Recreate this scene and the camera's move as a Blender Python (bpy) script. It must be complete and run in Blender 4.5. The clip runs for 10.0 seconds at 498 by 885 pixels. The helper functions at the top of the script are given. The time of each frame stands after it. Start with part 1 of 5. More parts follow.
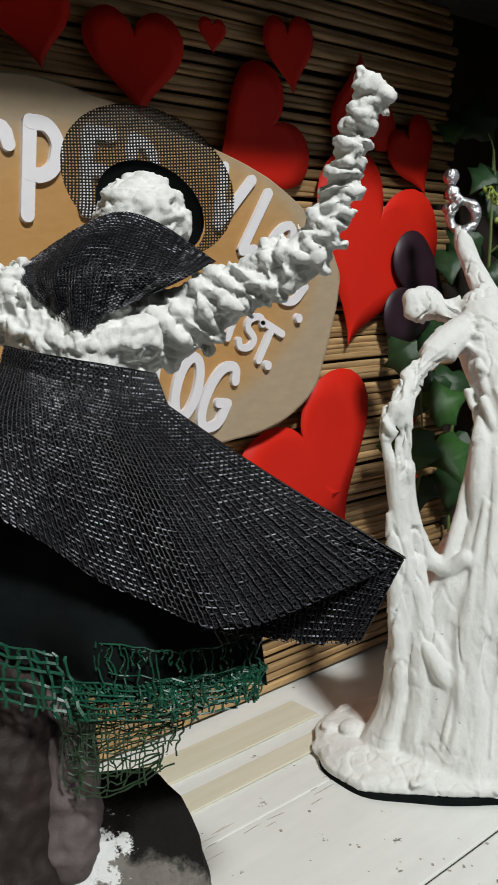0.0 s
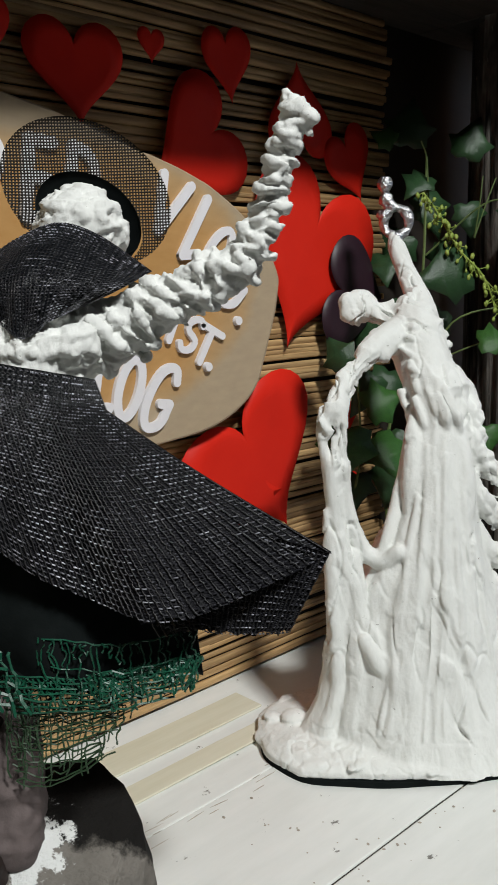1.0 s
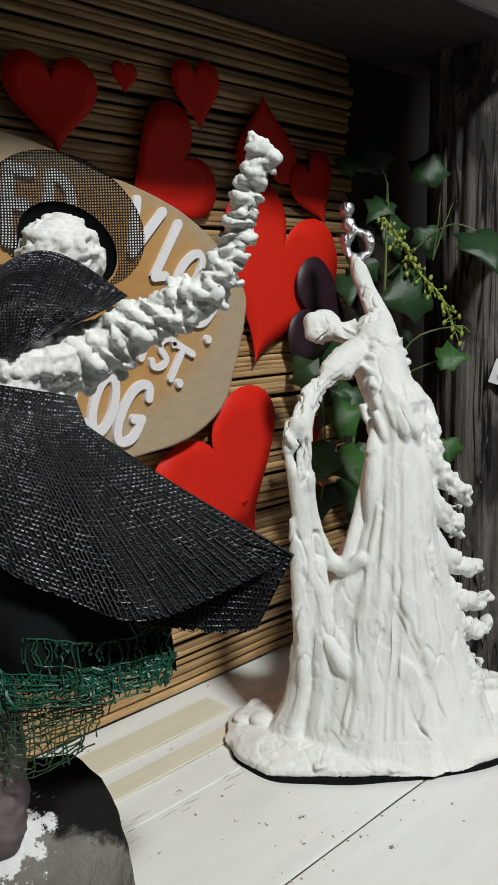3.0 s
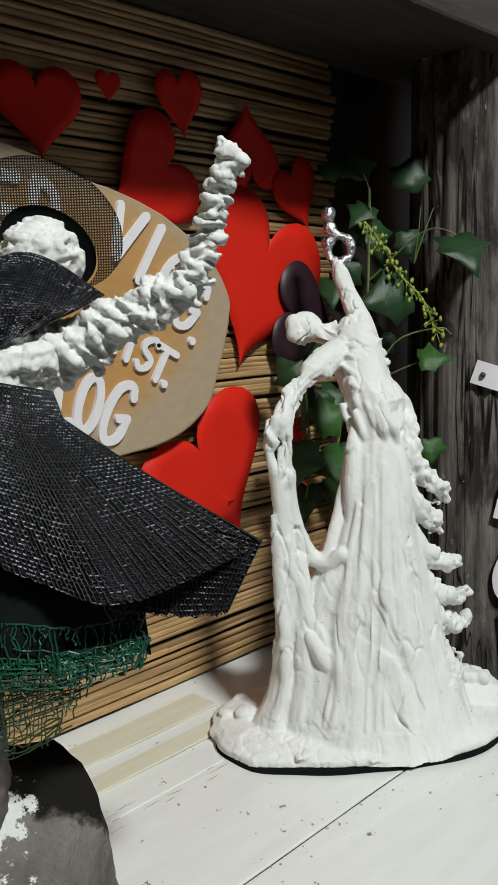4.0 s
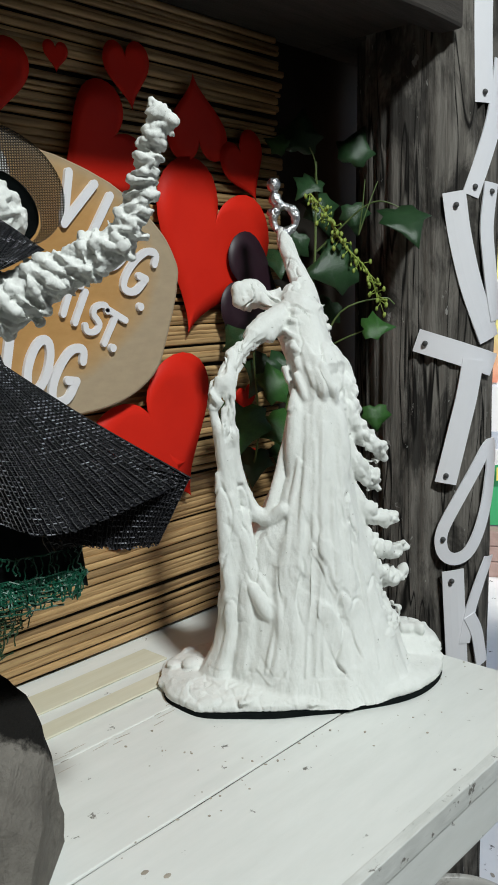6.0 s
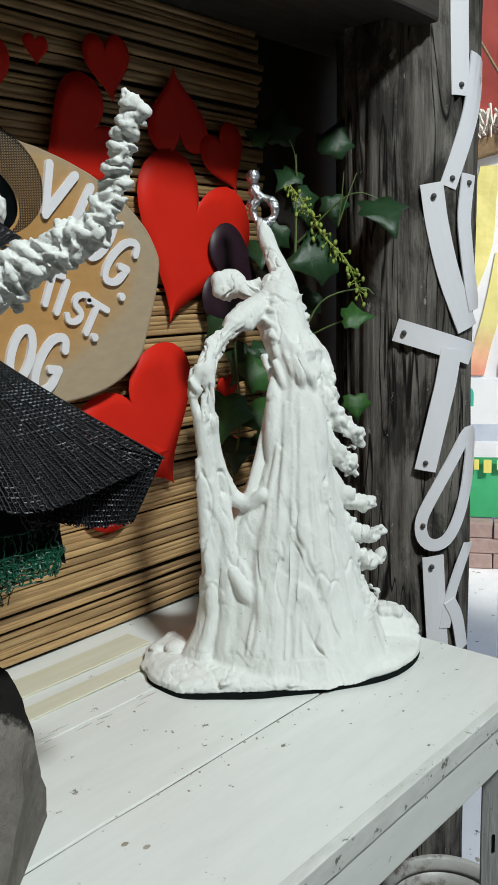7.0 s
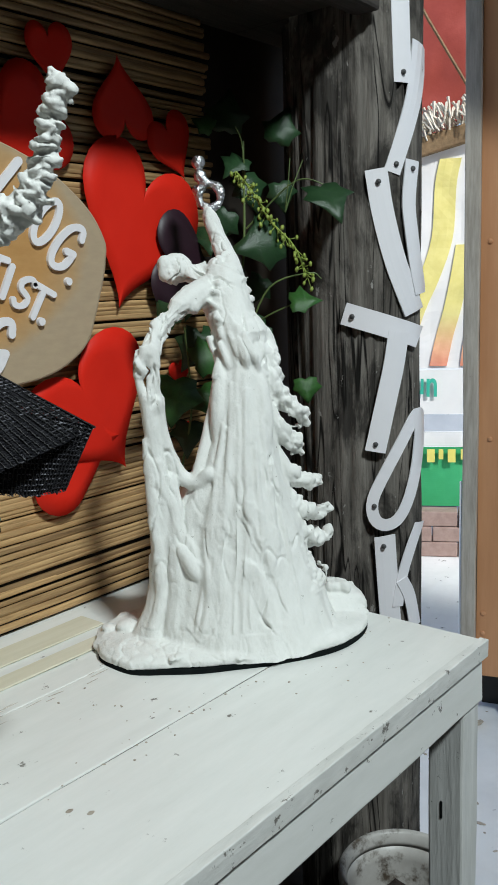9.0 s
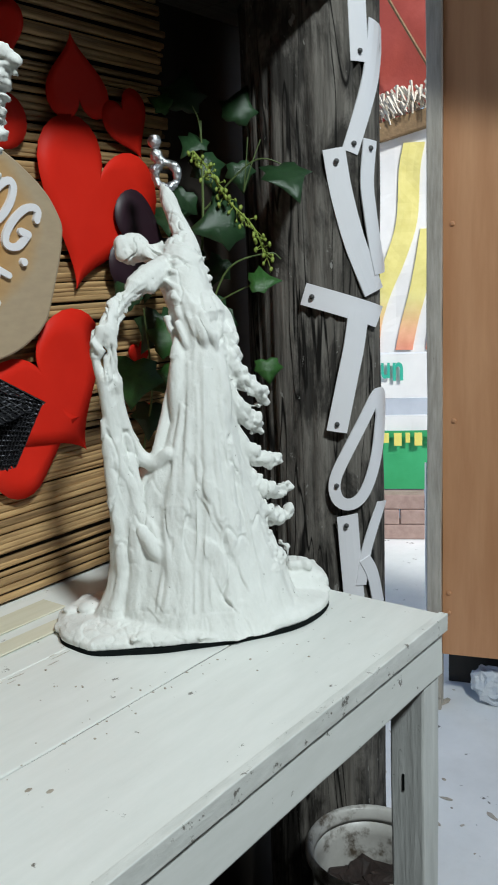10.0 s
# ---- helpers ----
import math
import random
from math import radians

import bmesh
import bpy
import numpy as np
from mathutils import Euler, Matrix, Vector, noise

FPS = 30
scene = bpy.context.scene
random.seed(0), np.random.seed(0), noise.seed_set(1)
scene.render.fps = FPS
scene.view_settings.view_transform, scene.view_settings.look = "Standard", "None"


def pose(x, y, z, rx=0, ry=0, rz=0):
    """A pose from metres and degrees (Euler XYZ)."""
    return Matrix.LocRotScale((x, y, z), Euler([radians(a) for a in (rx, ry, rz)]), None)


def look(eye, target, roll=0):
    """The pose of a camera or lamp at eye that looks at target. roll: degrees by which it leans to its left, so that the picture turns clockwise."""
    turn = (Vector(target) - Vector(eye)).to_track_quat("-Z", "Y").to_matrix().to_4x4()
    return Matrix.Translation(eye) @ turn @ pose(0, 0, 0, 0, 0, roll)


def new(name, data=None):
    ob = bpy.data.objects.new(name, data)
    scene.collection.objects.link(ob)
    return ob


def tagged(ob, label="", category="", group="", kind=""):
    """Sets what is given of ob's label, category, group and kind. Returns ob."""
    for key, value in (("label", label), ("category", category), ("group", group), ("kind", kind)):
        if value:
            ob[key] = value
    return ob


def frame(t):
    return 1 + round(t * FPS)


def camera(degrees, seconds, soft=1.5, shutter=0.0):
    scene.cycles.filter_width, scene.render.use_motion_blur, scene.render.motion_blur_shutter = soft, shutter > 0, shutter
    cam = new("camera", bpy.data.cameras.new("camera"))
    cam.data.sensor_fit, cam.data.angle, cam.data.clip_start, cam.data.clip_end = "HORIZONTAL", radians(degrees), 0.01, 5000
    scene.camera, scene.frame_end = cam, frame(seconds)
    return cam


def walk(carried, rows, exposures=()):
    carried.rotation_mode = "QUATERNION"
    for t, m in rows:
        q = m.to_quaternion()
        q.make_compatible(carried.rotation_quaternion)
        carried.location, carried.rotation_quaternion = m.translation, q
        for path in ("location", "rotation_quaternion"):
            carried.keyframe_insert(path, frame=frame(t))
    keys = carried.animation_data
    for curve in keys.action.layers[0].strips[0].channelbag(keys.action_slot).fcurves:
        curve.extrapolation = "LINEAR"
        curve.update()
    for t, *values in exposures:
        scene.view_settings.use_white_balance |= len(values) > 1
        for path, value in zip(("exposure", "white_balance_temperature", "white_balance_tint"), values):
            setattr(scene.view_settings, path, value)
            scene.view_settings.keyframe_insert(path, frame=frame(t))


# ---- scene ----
cam = camera(32.5, 10.0, shutter=0.5)
SKY, LAMP, LAMP_AT = 0.15, 77.0, (-0.09, -1.41, 3.08)
PATH = [
    (0, (0.041, -0.007, 1.115), (1.314, 1.496, 0.77), -1.5),
    (0.5, (0.038, -0.013, 1.118), (1.354, 1.45, 0.76), -1.3),
    (1, (0.034, -0.026, 1.121), (1.392, 1.398, 0.764), -1.4),
    (1.5, (0.033, -0.037, 1.121), (1.403, 1.379, 0.775), -1.6),
    (2, (0.026, -0.042, 1.123), (1.419, 1.354, 0.787), -1.3),
    (2.5, (0.016, -0.043, 1.127), (1.425, 1.335, 0.793), -1.1),
    (4, (0.009, -0.071, 1.12), (1.427, 1.306, 0.813), -1.5),
    (4.5, (0.005, -0.081, 1.117), (1.435, 1.281, 0.8), -1.6),
    (5, (0.003, -0.09, 1.112), (1.442, 1.263, 0.793), -1.6),
    (5.5, (0.002, -0.099, 1.104), (1.452, 1.239, 0.78), -1.5),
    (6, (-0.001, -0.108, 1.102), (1.463, 1.212, 0.761), -1.3),
    (7.5, (-0.009, -0.135, 1.093), (1.473, 1.161, 0.739), -1.6),
    (8, (-0.012, -0.143, 1.091), (1.479, 1.141, 0.734), -1.6),
    (8.5, (-0.009, -0.15, 1.088), (1.489, 1.127, 0.734), -1.8),
    (9, (-0.003, -0.155, 1.082), (1.512, 1.099, 0.723), -2.1),
    (9.5, (0.0, -0.158, 1.079), (1.53, 1.076, 0.71), -2.4),
    (10, (0.002, -0.164, 1.074), (1.555, 1.034, 0.684), -2.5),
]
walk(cam, [(t, look(eye, target, roll)) for t, eye, target, roll in PATH],
     [(0, 0, 6550, 14), (3, 0, 6550, 13), (6, 0, 6350, 9), (10, 0, 6130, 7)])

# ---- light ----
world = bpy.data.worlds.new("sky")
scene.world = world
world.use_nodes = True
wn = world.node_tree
wn.nodes.clear()
sky = wn.nodes.new("ShaderNodeTexSky")
sky.sky_type, sky.sun_disc = "NISHITA", False
sky.sun_elevation, sky.sun_rotation = radians(42), radians(198)
back = wn.nodes.new("ShaderNodeBackground")
back.inputs["Strength"].default_value = SKY
out = wn.nodes.new("ShaderNodeOutputWorld")
wn.links.new(sky.outputs[0], back.inputs[0])
wn.links.new(back.outputs[0], out.inputs[0])

sun = new("sun", bpy.data.lights.new("sun", "SUN"))
sun.data.energy, sun.data.angle, sun.data.color = 3.9, radians(4), (1, 0.96, 0.9)
sun.matrix_basis = look((-2.6, -8, 7.5), (0, 0, 0))

# the room's lamp, high in front of the display
lamp = new("room_lamp", bpy.data.lights.new("room_lamp", "AREA"))
lamp.data.shape, lamp.data.size, lamp.data.size_y = "RECTANGLE", 0.34, 0.24
lamp.data.energy, lamp.data.color = LAMP, (0.95, 1.0, 0.975)
lamp.matrix_basis = look(LAMP_AT, (0.55, 0.40, 1.0))


# ---- materials ----
def nodes_of(name):
    m = bpy.data.materials.new(name)
    m.use_nodes = True
    nt = m.node_tree
    return m, nt, nt.nodes["Principled BSDF"]


def put(nt, kind, **values):
    n = nt.nodes.new(kind)
    for k, v in values.items():
        n.inputs[k.replace("_", " ")].default_value = v
    return n


def coords(nt, stretch=(1, 1, 1), turn=0.0, spread=0.0):
    """Object coordinates, scaled; spread shifts them from object to object."""
    tc = nt.nodes.new("ShaderNodeTexCoord")
    mp = nt.nodes.new("ShaderNodeMapping")
    mp.inputs["Scale"].default_value = stretch
    mp.inputs["Rotation"].default_value = (0, 0, turn)
    nt.links.new(tc.outputs["Object"], mp.inputs[0])
    if spread:
        oi = nt.nodes.new("ShaderNodeObjectInfo")
        mul = nt.nodes.new("ShaderNodeMath")
        mul.operation = "MULTIPLY"
        mul.inputs[1].default_value = spread
        nt.links.new(oi.outputs["Random"], mul.inputs[0])
        nt.links.new(mul.outputs[0], mp.inputs["Location"])
    return mp.outputs[0]


def ramp(nt, fac, stops):
    r = nt.nodes.new("ShaderNodeValToRGB")
    els = r.color_ramp.elements
    while len(els) < len(stops):
        els.new(0.5)
    for e, (p, c) in zip(els, stops):
        e.position, e.color = p, (*c, 1)
    nt.links.new(fac, r.inputs[0])
    return r.outputs[0]


def blend(nt, fac, a, b, mode="MIX"):
    m = nt.nodes.new("ShaderNodeMix")
    m.data_type, m.blend_type = "RGBA", mode
    for s, v in ((m.inputs[0], fac), (m.inputs[6], a), (m.inputs[7], b)):
        if isinstance(v, (int, float)):
            s.default_value = v
        elif isinstance(v, tuple):
            s.default_value = (*v, 1)
        else:
            nt.links.new(v, s)
    return m.outputs[2]


def noise_tex(nt, vec, scale, detail=6, rough=0.6, distort=0.0):
    n = put(nt, "ShaderNodeTexNoise", Scale=scale, Detail=detail, Roughness=rough, Distortion=distort)
    nt.links.new(vec, n.inputs["Vector"])
    return n.outputs["Fac"]


def bumped(nt, bsdf, height, strength, distance):
    b = put(nt, "ShaderNodeBump", Strength=strength, Distance=distance)
    nt.links.new(height, b.inputs["Height"])
    nt.links.new(b.outputs[0], bsdf.inputs["Normal"])


def surface(name, dark, light, scale=20, stretch=(1, 1, 1), rough=0.6, bump=0.3, depth=0.002, fleck=None, fleck_at=(0.62, 0.68), fleck_scale=9, spread=0.0, low=0.3, high=0.7, gloss=0.5):
    """Grain between two colours, a second scale of stains, optional worn flecks and relief."""
    m, nt, b = nodes_of(name)
    v = coords(nt, stretch, 0, spread)
    fine = noise_tex(nt, v, scale, 8, 0.65)
    c = ramp(nt, fine, [(low, dark), (high, light)])
    wide = noise_tex(nt, v, scale * 0.17, 3)
    c = blend(nt, 0.35, c, ramp(nt, wide, [(0.3, dark), (0.65, light)]))
    if fleck:
        spots = noise_tex(nt, coords(nt, (1, 1, 1), 0, spread), fleck_scale, 8, 0.7)
        f = ramp(nt, spots, [(fleck_at[0], (0, 0, 0)), (fleck_at[1], (1, 1, 1))])
        c = blend(nt, f, c, fleck)
    nt.links.new(c, b.inputs["Base Color"])
    b.inputs["Roughness"].default_value = rough
    b.inputs["Specular IOR Level"].default_value = gloss
    bumped(nt, b, fine, bump, depth)
    return m


PLASTER = surface("white_plaster", (0.71, 0.72, 0.685), (0.83, 0.84, 0.81), 75, (1, 1, 0.6), 0.92, bump=0.75, depth=0.0026, fleck=(0.2, 0.19, 0.16), fleck_at=(0.665, 0.69), fleck_scale=110, gloss=0.15)
PAINT = surface("white_painted_wood", (0.74, 0.755, 0.72), (0.84, 0.85, 0.82), 14, (1, 5, 5), 0.42, 0.25, 0.0015, (0.18, 0.17, 0.15), (0.655, 0.672), 55)
WORN = surface("worn_painted_edge", (0.58, 0.59, 0.56), (0.80, 0.81, 0.78), 30, (1, 4, 4), 0.5, 0.4, 0.002, (0.16, 0.15, 0.13), (0.60, 0.64), 80)
LEGPAINT = surface("greyed_painted_wood", (0.52, 0.53, 0.51), (0.78, 0.79, 0.77), 26, (5, 5, 0.5), 0.5, 0.5, 0.003, (0.10, 0.10, 0.09), (0.66, 0.68), 40)
# grey wood coloured near black to hold the shade under the roof
ROOFWOOD = surface("shade_dark_roof_wood", (0.014, 0.012, 0.010), (0.06, 0.05, 0.042), 30, (0.4, 3, 3), 0.85, 0.7, 0.003)
BATTEN = surface("pale_bare_batten", (0.62, 0.58, 0.43), (0.76, 0.73, 0.6), 20, (0.5, 5, 5), 0.6, 0.2)
DARKBOARD = surface("dark_backing_board", (0.01, 0.008, 0.006), (0.03, 0.024, 0.018), 20)
RED = surface("red_paper", (0.60, 0.016, 0.007), (0.72, 0.026, 0.012), 12, rough=0.5, bump=0.12, depth=0.002, gloss=0.12)
PURPLE = surface("dark_purple_paper", (0.018, 0.006, 0.012), (0.03, 0.01, 0.018), 12, rough=0.5, bump=0.1)
LETTER = surface("white_foam_letter", (0.74, 0.72, 0.74), (0.84, 0.82, 0.84), 30, rough=0.6, bump=0.1)
PLATE = surface("white_plastic_plate", (0.80, 0.79, 0.82), (0.88, 0.87, 0.90), 8, rough=0.35, bump=0.05, fleck=(0.4, 0.4, 0.4), fleck_at=(0.72, 0.78), fleck_scale=50)
SCREW = surface("dark_screw_steel", (0.03, 0.03, 0.03), (0.1, 0.1, 0.1), 300, rough=0.4)
LEAF = surface("green_ivy_leaf", (0.018, 0.06, 0.014), (0.05, 0.15, 0.03), 40, rough=0.38, bump=0.3, spread=3.0)
# darker copy of LEAF, its colour standing for the roof's shade
SHADELEAF = surface("shaded_ivy_leaf", (0.012, 0.035, 0.014), (0.03, 0.075, 0.028), 40, rough=0.34, bump=0.3, spread=3.0)
BUD = surface("yellow_green_bud", (0.17, 0.26, 0.03), (0.36, 0.43, 0.09), 200, rough=0.5)
STEM = surface("green_stem", (0.06, 0.1, 0.03), (0.16, 0.22, 0.07), 60, rough=0.5)
PLY = surface("orange_brown_plywood", (0.46, 0.205, 0.085), (0.62, 0.32, 0.155), 10, (3, 3, 0.3), 0.5, 0.1, 0.001, (0.1, 0.045, 0.02), (0.73, 0.76), 14)
GREYWOOD = surface("grey_frame_wood", (0.24, 0.205, 0.16), (0.54, 0.48, 0.40), 26, (5, 5, 0.5), 0.75, 0.5, 0.002, (0.08, 0.07, 0.06), (0.66, 0.7), 22)
CONCRETE = surface("pale_concrete", (0.66, 0.66, 0.65), (0.84, 0.84, 0.83), 6, rough=0.8, bump=0.4, depth=0.004, fleck=(0.12, 0.11, 0.1), fleck_at=(0.635, 0.665), fleck_scale=20)
WALLMAT = surface("unseen_shell", (0.022, 0.019, 0.016), (0.05, 0.042, 0.034), 6, rough=0.85)
BRICK = surface("brown_brick", (0.24, 0.16, 0.135), (0.40, 0.29, 0.25), 30, rough=0.9, bump=0.6, spread=2.0)
# brown blotches hold both dirt and the shade below the table
PAIL = surface("white_pail_plastic", (0.30, 0.28, 0.25), (0.66, 0.65, 0.62), 9, rough=0.4, bump=0.2, fleck=(0.09, 0.07, 0.05), fleck_at=(0.50, 0.60), fleck_scale=14)
TARP = surface("red_tarp", (0.3, 0.045, 0.03), (0.45, 0.085, 0.06), 5, rough=0.5, bump=0.5, depth=0.01)
THATCH = surface("pale_thatch", (0.45, 0.4, 0.3), (0.8, 0.76, 0.66), 40, rough=0.8)
TIMBER = surface("brown_timber", (0.12, 0.075, 0.035), (0.3, 0.2, 0.1), 20, (0.5, 4, 4), 0.8, 0.5)
WHITECLOTH = surface("white_banner", (0.7, 0.7, 0.69), (0.82, 0.82, 0.8), 7, rough=0.6, bump=0.3)
def print_material():
    """Printed stripe that runs from lemon yellow into coral red near its foot."""
    m, nt, b = nodes_of("stripe_print")
    tc = nt.nodes.new("ShaderNodeTexCoord")
    sep = nt.nodes.new("ShaderNodeSeparateXYZ")
    nt.links.new(tc.outputs["Object"], sep.inputs[0])
    rng = put(nt, "ShaderNodeMapRange", From_Min=0.74, From_Max=1.0)
    nt.links.new(sep.outputs["Z"], rng.inputs["Value"])
    c = ramp(nt, rng.outputs[0], [(0.0, (0.78, 0.22, 0.16)), (0.35, (0.82, 0.42, 0.24)), (0.8, (0.78, 0.70, 0.25)), (1.0, (0.74, 0.66, 0.20))])
    c = blend(nt, 0.15, c, ramp(nt, noise_tex(nt, coords(nt), 30, 5), [(0.35, (0.5, 0.45, 0.2)), (0.65, (0.85, 0.8, 0.5))]))
    nt.links.new(c, b.inputs["Base Color"])
    b.inputs["Roughness"].default_value = 0.6
    return m


STRIPE = print_material()
YELLOWCLOTH = surface("yellow_print", (0.68, 0.6, 0.12), (0.78, 0.7, 0.2), 7, rough=0.6)
GREENCLOTH = surface("green_banner", (0.03, 0.3, 0.1), (0.06, 0.42, 0.17), 7, rough=0.6, bump=0.3)
TEAL = surface("green_print", (0.03, 0.36, 0.25), (0.05, 0.45, 0.32), 7, rough=0.6)
BLUEGREY = surface("shaded_fold_cloth", (0.42, 0.46, 0.52), (0.56, 0.6, 0.66), 7, rough=0.6)
PLASTICBAG = surface("crumpled_plastic", (0.6, 0.62, 0.65), (0.8, 0.82, 0.84), 30, rough=0.25, bump=1.0, depth=0.01)
GREENNET = surface("green_net", (0.002, 0.028, 0.014), (0.008, 0.10, 0.055), 60, rough=0.4)
BLACKNET = surface("black_net_strand", (0.008, 0.008, 0.009), (0.03, 0.03, 0.032), 60, rough=0.35)
CLAY = surface("pinkish_grey_clay", (0.045, 0.035, 0.033), (0.16, 0.125, 0.12), 40, rough=0.8, bump=0.6, depth=0.003)
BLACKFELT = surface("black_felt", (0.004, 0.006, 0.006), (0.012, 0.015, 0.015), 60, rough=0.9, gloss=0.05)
# the foot's brown is taken down to hold shade from the skirt
RUST = surface("rusty_brown_foot", (0.005, 0.003, 0.0025), (0.034, 0.019, 0.015), 60, rough=0.7, bump=0.6, depth=0.003)


def post_material():
    """Weathered grey timber: long fibres, blackened patches, silvery worn ridges and narrow dark checks."""
    m, nt, b = nodes_of("weathered_post_wood")
    fibre = noise_tex(nt, coords(nt, (1, 1, 0.045)), 150, 6, 0.7, 0.4)
    streak = noise_tex(nt, coords(nt, (1, 1, 0.13)), 46, 5, 0.65, 0.6)
    patch = noise_tex(nt, coords(nt, (1, 1, 0.40)), 15, 6, 0.7, 0.5)
    c = ramp(nt, streak, [(0.30, (0.034, 0.030, 0.025)), (0.50, (0.130, 0.117, 0.102)), (0.68, (0.280, 0.258, 0.228))])
    c = blend(nt, 0.45, c, ramp(nt, fibre, [(0.32, (0.018, 0.016, 0.014)), (0.66, (0.31, 0.285, 0.255))]))
    c = blend(nt, ramp(nt, patch, [(0.47, (0, 0, 0)), (0.58, (0.85, 0.85, 0.85))]), c, (0.022, 0.020, 0.018))
    check = noise_tex(nt, coords(nt, (1, 1, 0.06)), 30, 2, 0.5, 0.8)
    c = blend(nt, ramp(nt, check, [(0.485, (0, 0, 0)), (0.495, (1, 1, 1)), (0.505, (1, 1, 1)), (0.515, (0, 0, 0))]), c, (0.010, 0.009, 0.008))
    chips = noise_tex(nt, coords(nt, (1, 1, 0.5)), 85, 4, 0.6)
    c = blend(nt, ramp(nt, chips, [(0.66, (0, 0, 0)), (0.69, (1, 1, 1))]), c, (0.30, 0.29, 0.27))
    nt.links.new(c, b.inputs["Base Color"])
    b.inputs["Roughness"].default_value = 0.88
    b.inputs["Specular IOR Level"].default_value = 0.2
    mixed = blend(nt, 0.5, streak, fibre)
    bumped(nt, b, mixed, 1.0, 0.006)
    return m


POSTWOOD = post_material()


def stick_material():
    m, nt, b = nodes_of("split_bamboo")
    v = coords(nt, (1.5, 30, 30), 0, 7.0)
    c = ramp(nt, noise_tex(nt, v, 9, 6, 0.6), [(0.28, (0.17, 0.10, 0.042)), (0.55, (0.38, 0.25, 0.12)), (0.75, (0.52, 0.37, 0.19))])
    oi = nt.nodes.new("ShaderNodeObjectInfo")
    tone = ramp(nt, oi.outputs["Random"], [(0.0, (0.6, 0.55, 0.5)), (0.2, (1.0, 0.97, 0.92)), (1.0, (1.4, 1.35, 1.25))])
    nt.links.new(blend(nt, 1.0, c, tone, "MULTIPLY"), b.inputs["Base Color"])
    b.inputs["Roughness"].default_value = 0.55
    return m


def slice_material(cx, cz, a, h):
    """A sanded wood slice: warm heart, pale greyish rim, faint rings."""
    m, nt, b = nodes_of("wood_slice_face")
    tc = nt.nodes.new("ShaderNodeTexCoord")
    mp = nt.nodes.new("ShaderNodeMapping")
    mp.vector_type = "TEXTURE"
    mp.inputs["Location"].default_value = (cx, 0, cz)
    mp.inputs["Scale"].default_value = (a, 50, h)
    nt.links.new(tc.outputs["Object"], mp.inputs[0])
    ln = nt.nodes.new("ShaderNodeVectorMath")
    ln.operation = "LENGTH"
    nt.links.new(mp.outputs[0], ln.inputs[0])
    n = noise_tex(nt, coords(nt), 14, 5)
    add = nt.nodes.new("ShaderNodeMath")
    add.operation = "MULTIPLY_ADD"
    add.inputs[1].default_value = 0.22
    nt.links.new(n, add.inputs[0])
    nt.links.new(ln.outputs["Value"], add.inputs[2])
    c = ramp(nt, add.outputs[0], [(0.2, (0.5, 0.25, 0.07)), (0.76, (0.52, 0.28, 0.095)), (0.92, (0.48, 0.31, 0.15)), (1.0, (0.44, 0.35, 0.24))])
    fine = noise_tex(nt, coords(nt, (1, 1, 2.5)), 70, 6)
    c = blend(nt, 0.18, c, ramp(nt, fine, [(0.3, (0.2, 0.11, 0.045)), (0.7, (0.46, 0.32, 0.16))]))
    nt.links.new(c, b.inputs["Base Color"])
    b.inputs["Roughness"].default_value = 0.45
    bumped(nt, b, fine, 0.15, 0.001)
    return m


def weave_material(name, thread, ground, su, sv, see=0.0, rough=0.35):
    """Open woven net in the surface's own UV: highlights painted as bright thread on dark ground, with holes where see
    > 0.
    """
    m, nt, b = nodes_of(name)
    uv = nt.nodes.new("ShaderNodeUVMap")
    uv.uv_map = "uv"
    hs = []
    for direction, s in (("X", su), ("Y", sv)):
        w = nt.nodes.new("ShaderNodeTexWave")
        w.bands_direction = direction
        w.inputs["Scale"].default_value = s
        w.inputs["Distortion"].default_value = 0.9 if see > 0.5 else 2.4
        w.inputs["Detail"].default_value = 1.0
        nt.links.new(uv.outputs[0], w.inputs[0])
        hs.append(w.outputs["Fac"])
    mul = nt.nodes.new("ShaderNodeMath")
    mul.operation = "MULTIPLY"
    nt.links.new(hs[0], mul.inputs[0])
    nt.links.new(hs[1], mul.inputs[1])
    # these two masks break the painted highlights into patches
    patch = noise_tex(nt, uv.outputs[0], 5.0, 5)
    p = ramp(nt, patch, [(0.44, (0.05, 0.05, 0.05)), (0.60, (1, 1, 1))])
    f = ramp(nt, mul.outputs[0], [(0.45, (0, 0, 0)), (0.7, (1, 1, 1))])
    broken = ramp(nt, noise_tex(nt, uv.outputs[0], 42.0, 3), [(0.42, (0.06, 0.06, 0.06)), (0.6, (1, 1, 1))])
    f2 = blend(nt, 1.0, blend(nt, 1.0, f, p, "MULTIPLY"), broken, "MULTIPLY")
    nt.links.new(blend(nt, f2, ground, thread), b.inputs["Base Color"])
    b.inputs["Roughness"].default_value = rough
    b.inputs["Specular IOR Level"].default_value = 0.2
    bumped(nt, b, mul.outputs[0], 0.5, 0.001)
    if see:
        mx = nt.nodes.new("ShaderNodeMath")
        mx.operation = "MAXIMUM"
        nt.links.new(hs[0], mx.inputs[0])
        nt.links.new(hs[1], mx.inputs[1])
        a = ramp(nt, mx.outputs[0], [(see, (0, 0, 0)), (see + 0.08, (1, 1, 1))])
        nt.links.new(a, b.inputs["Alpha"])
    return m


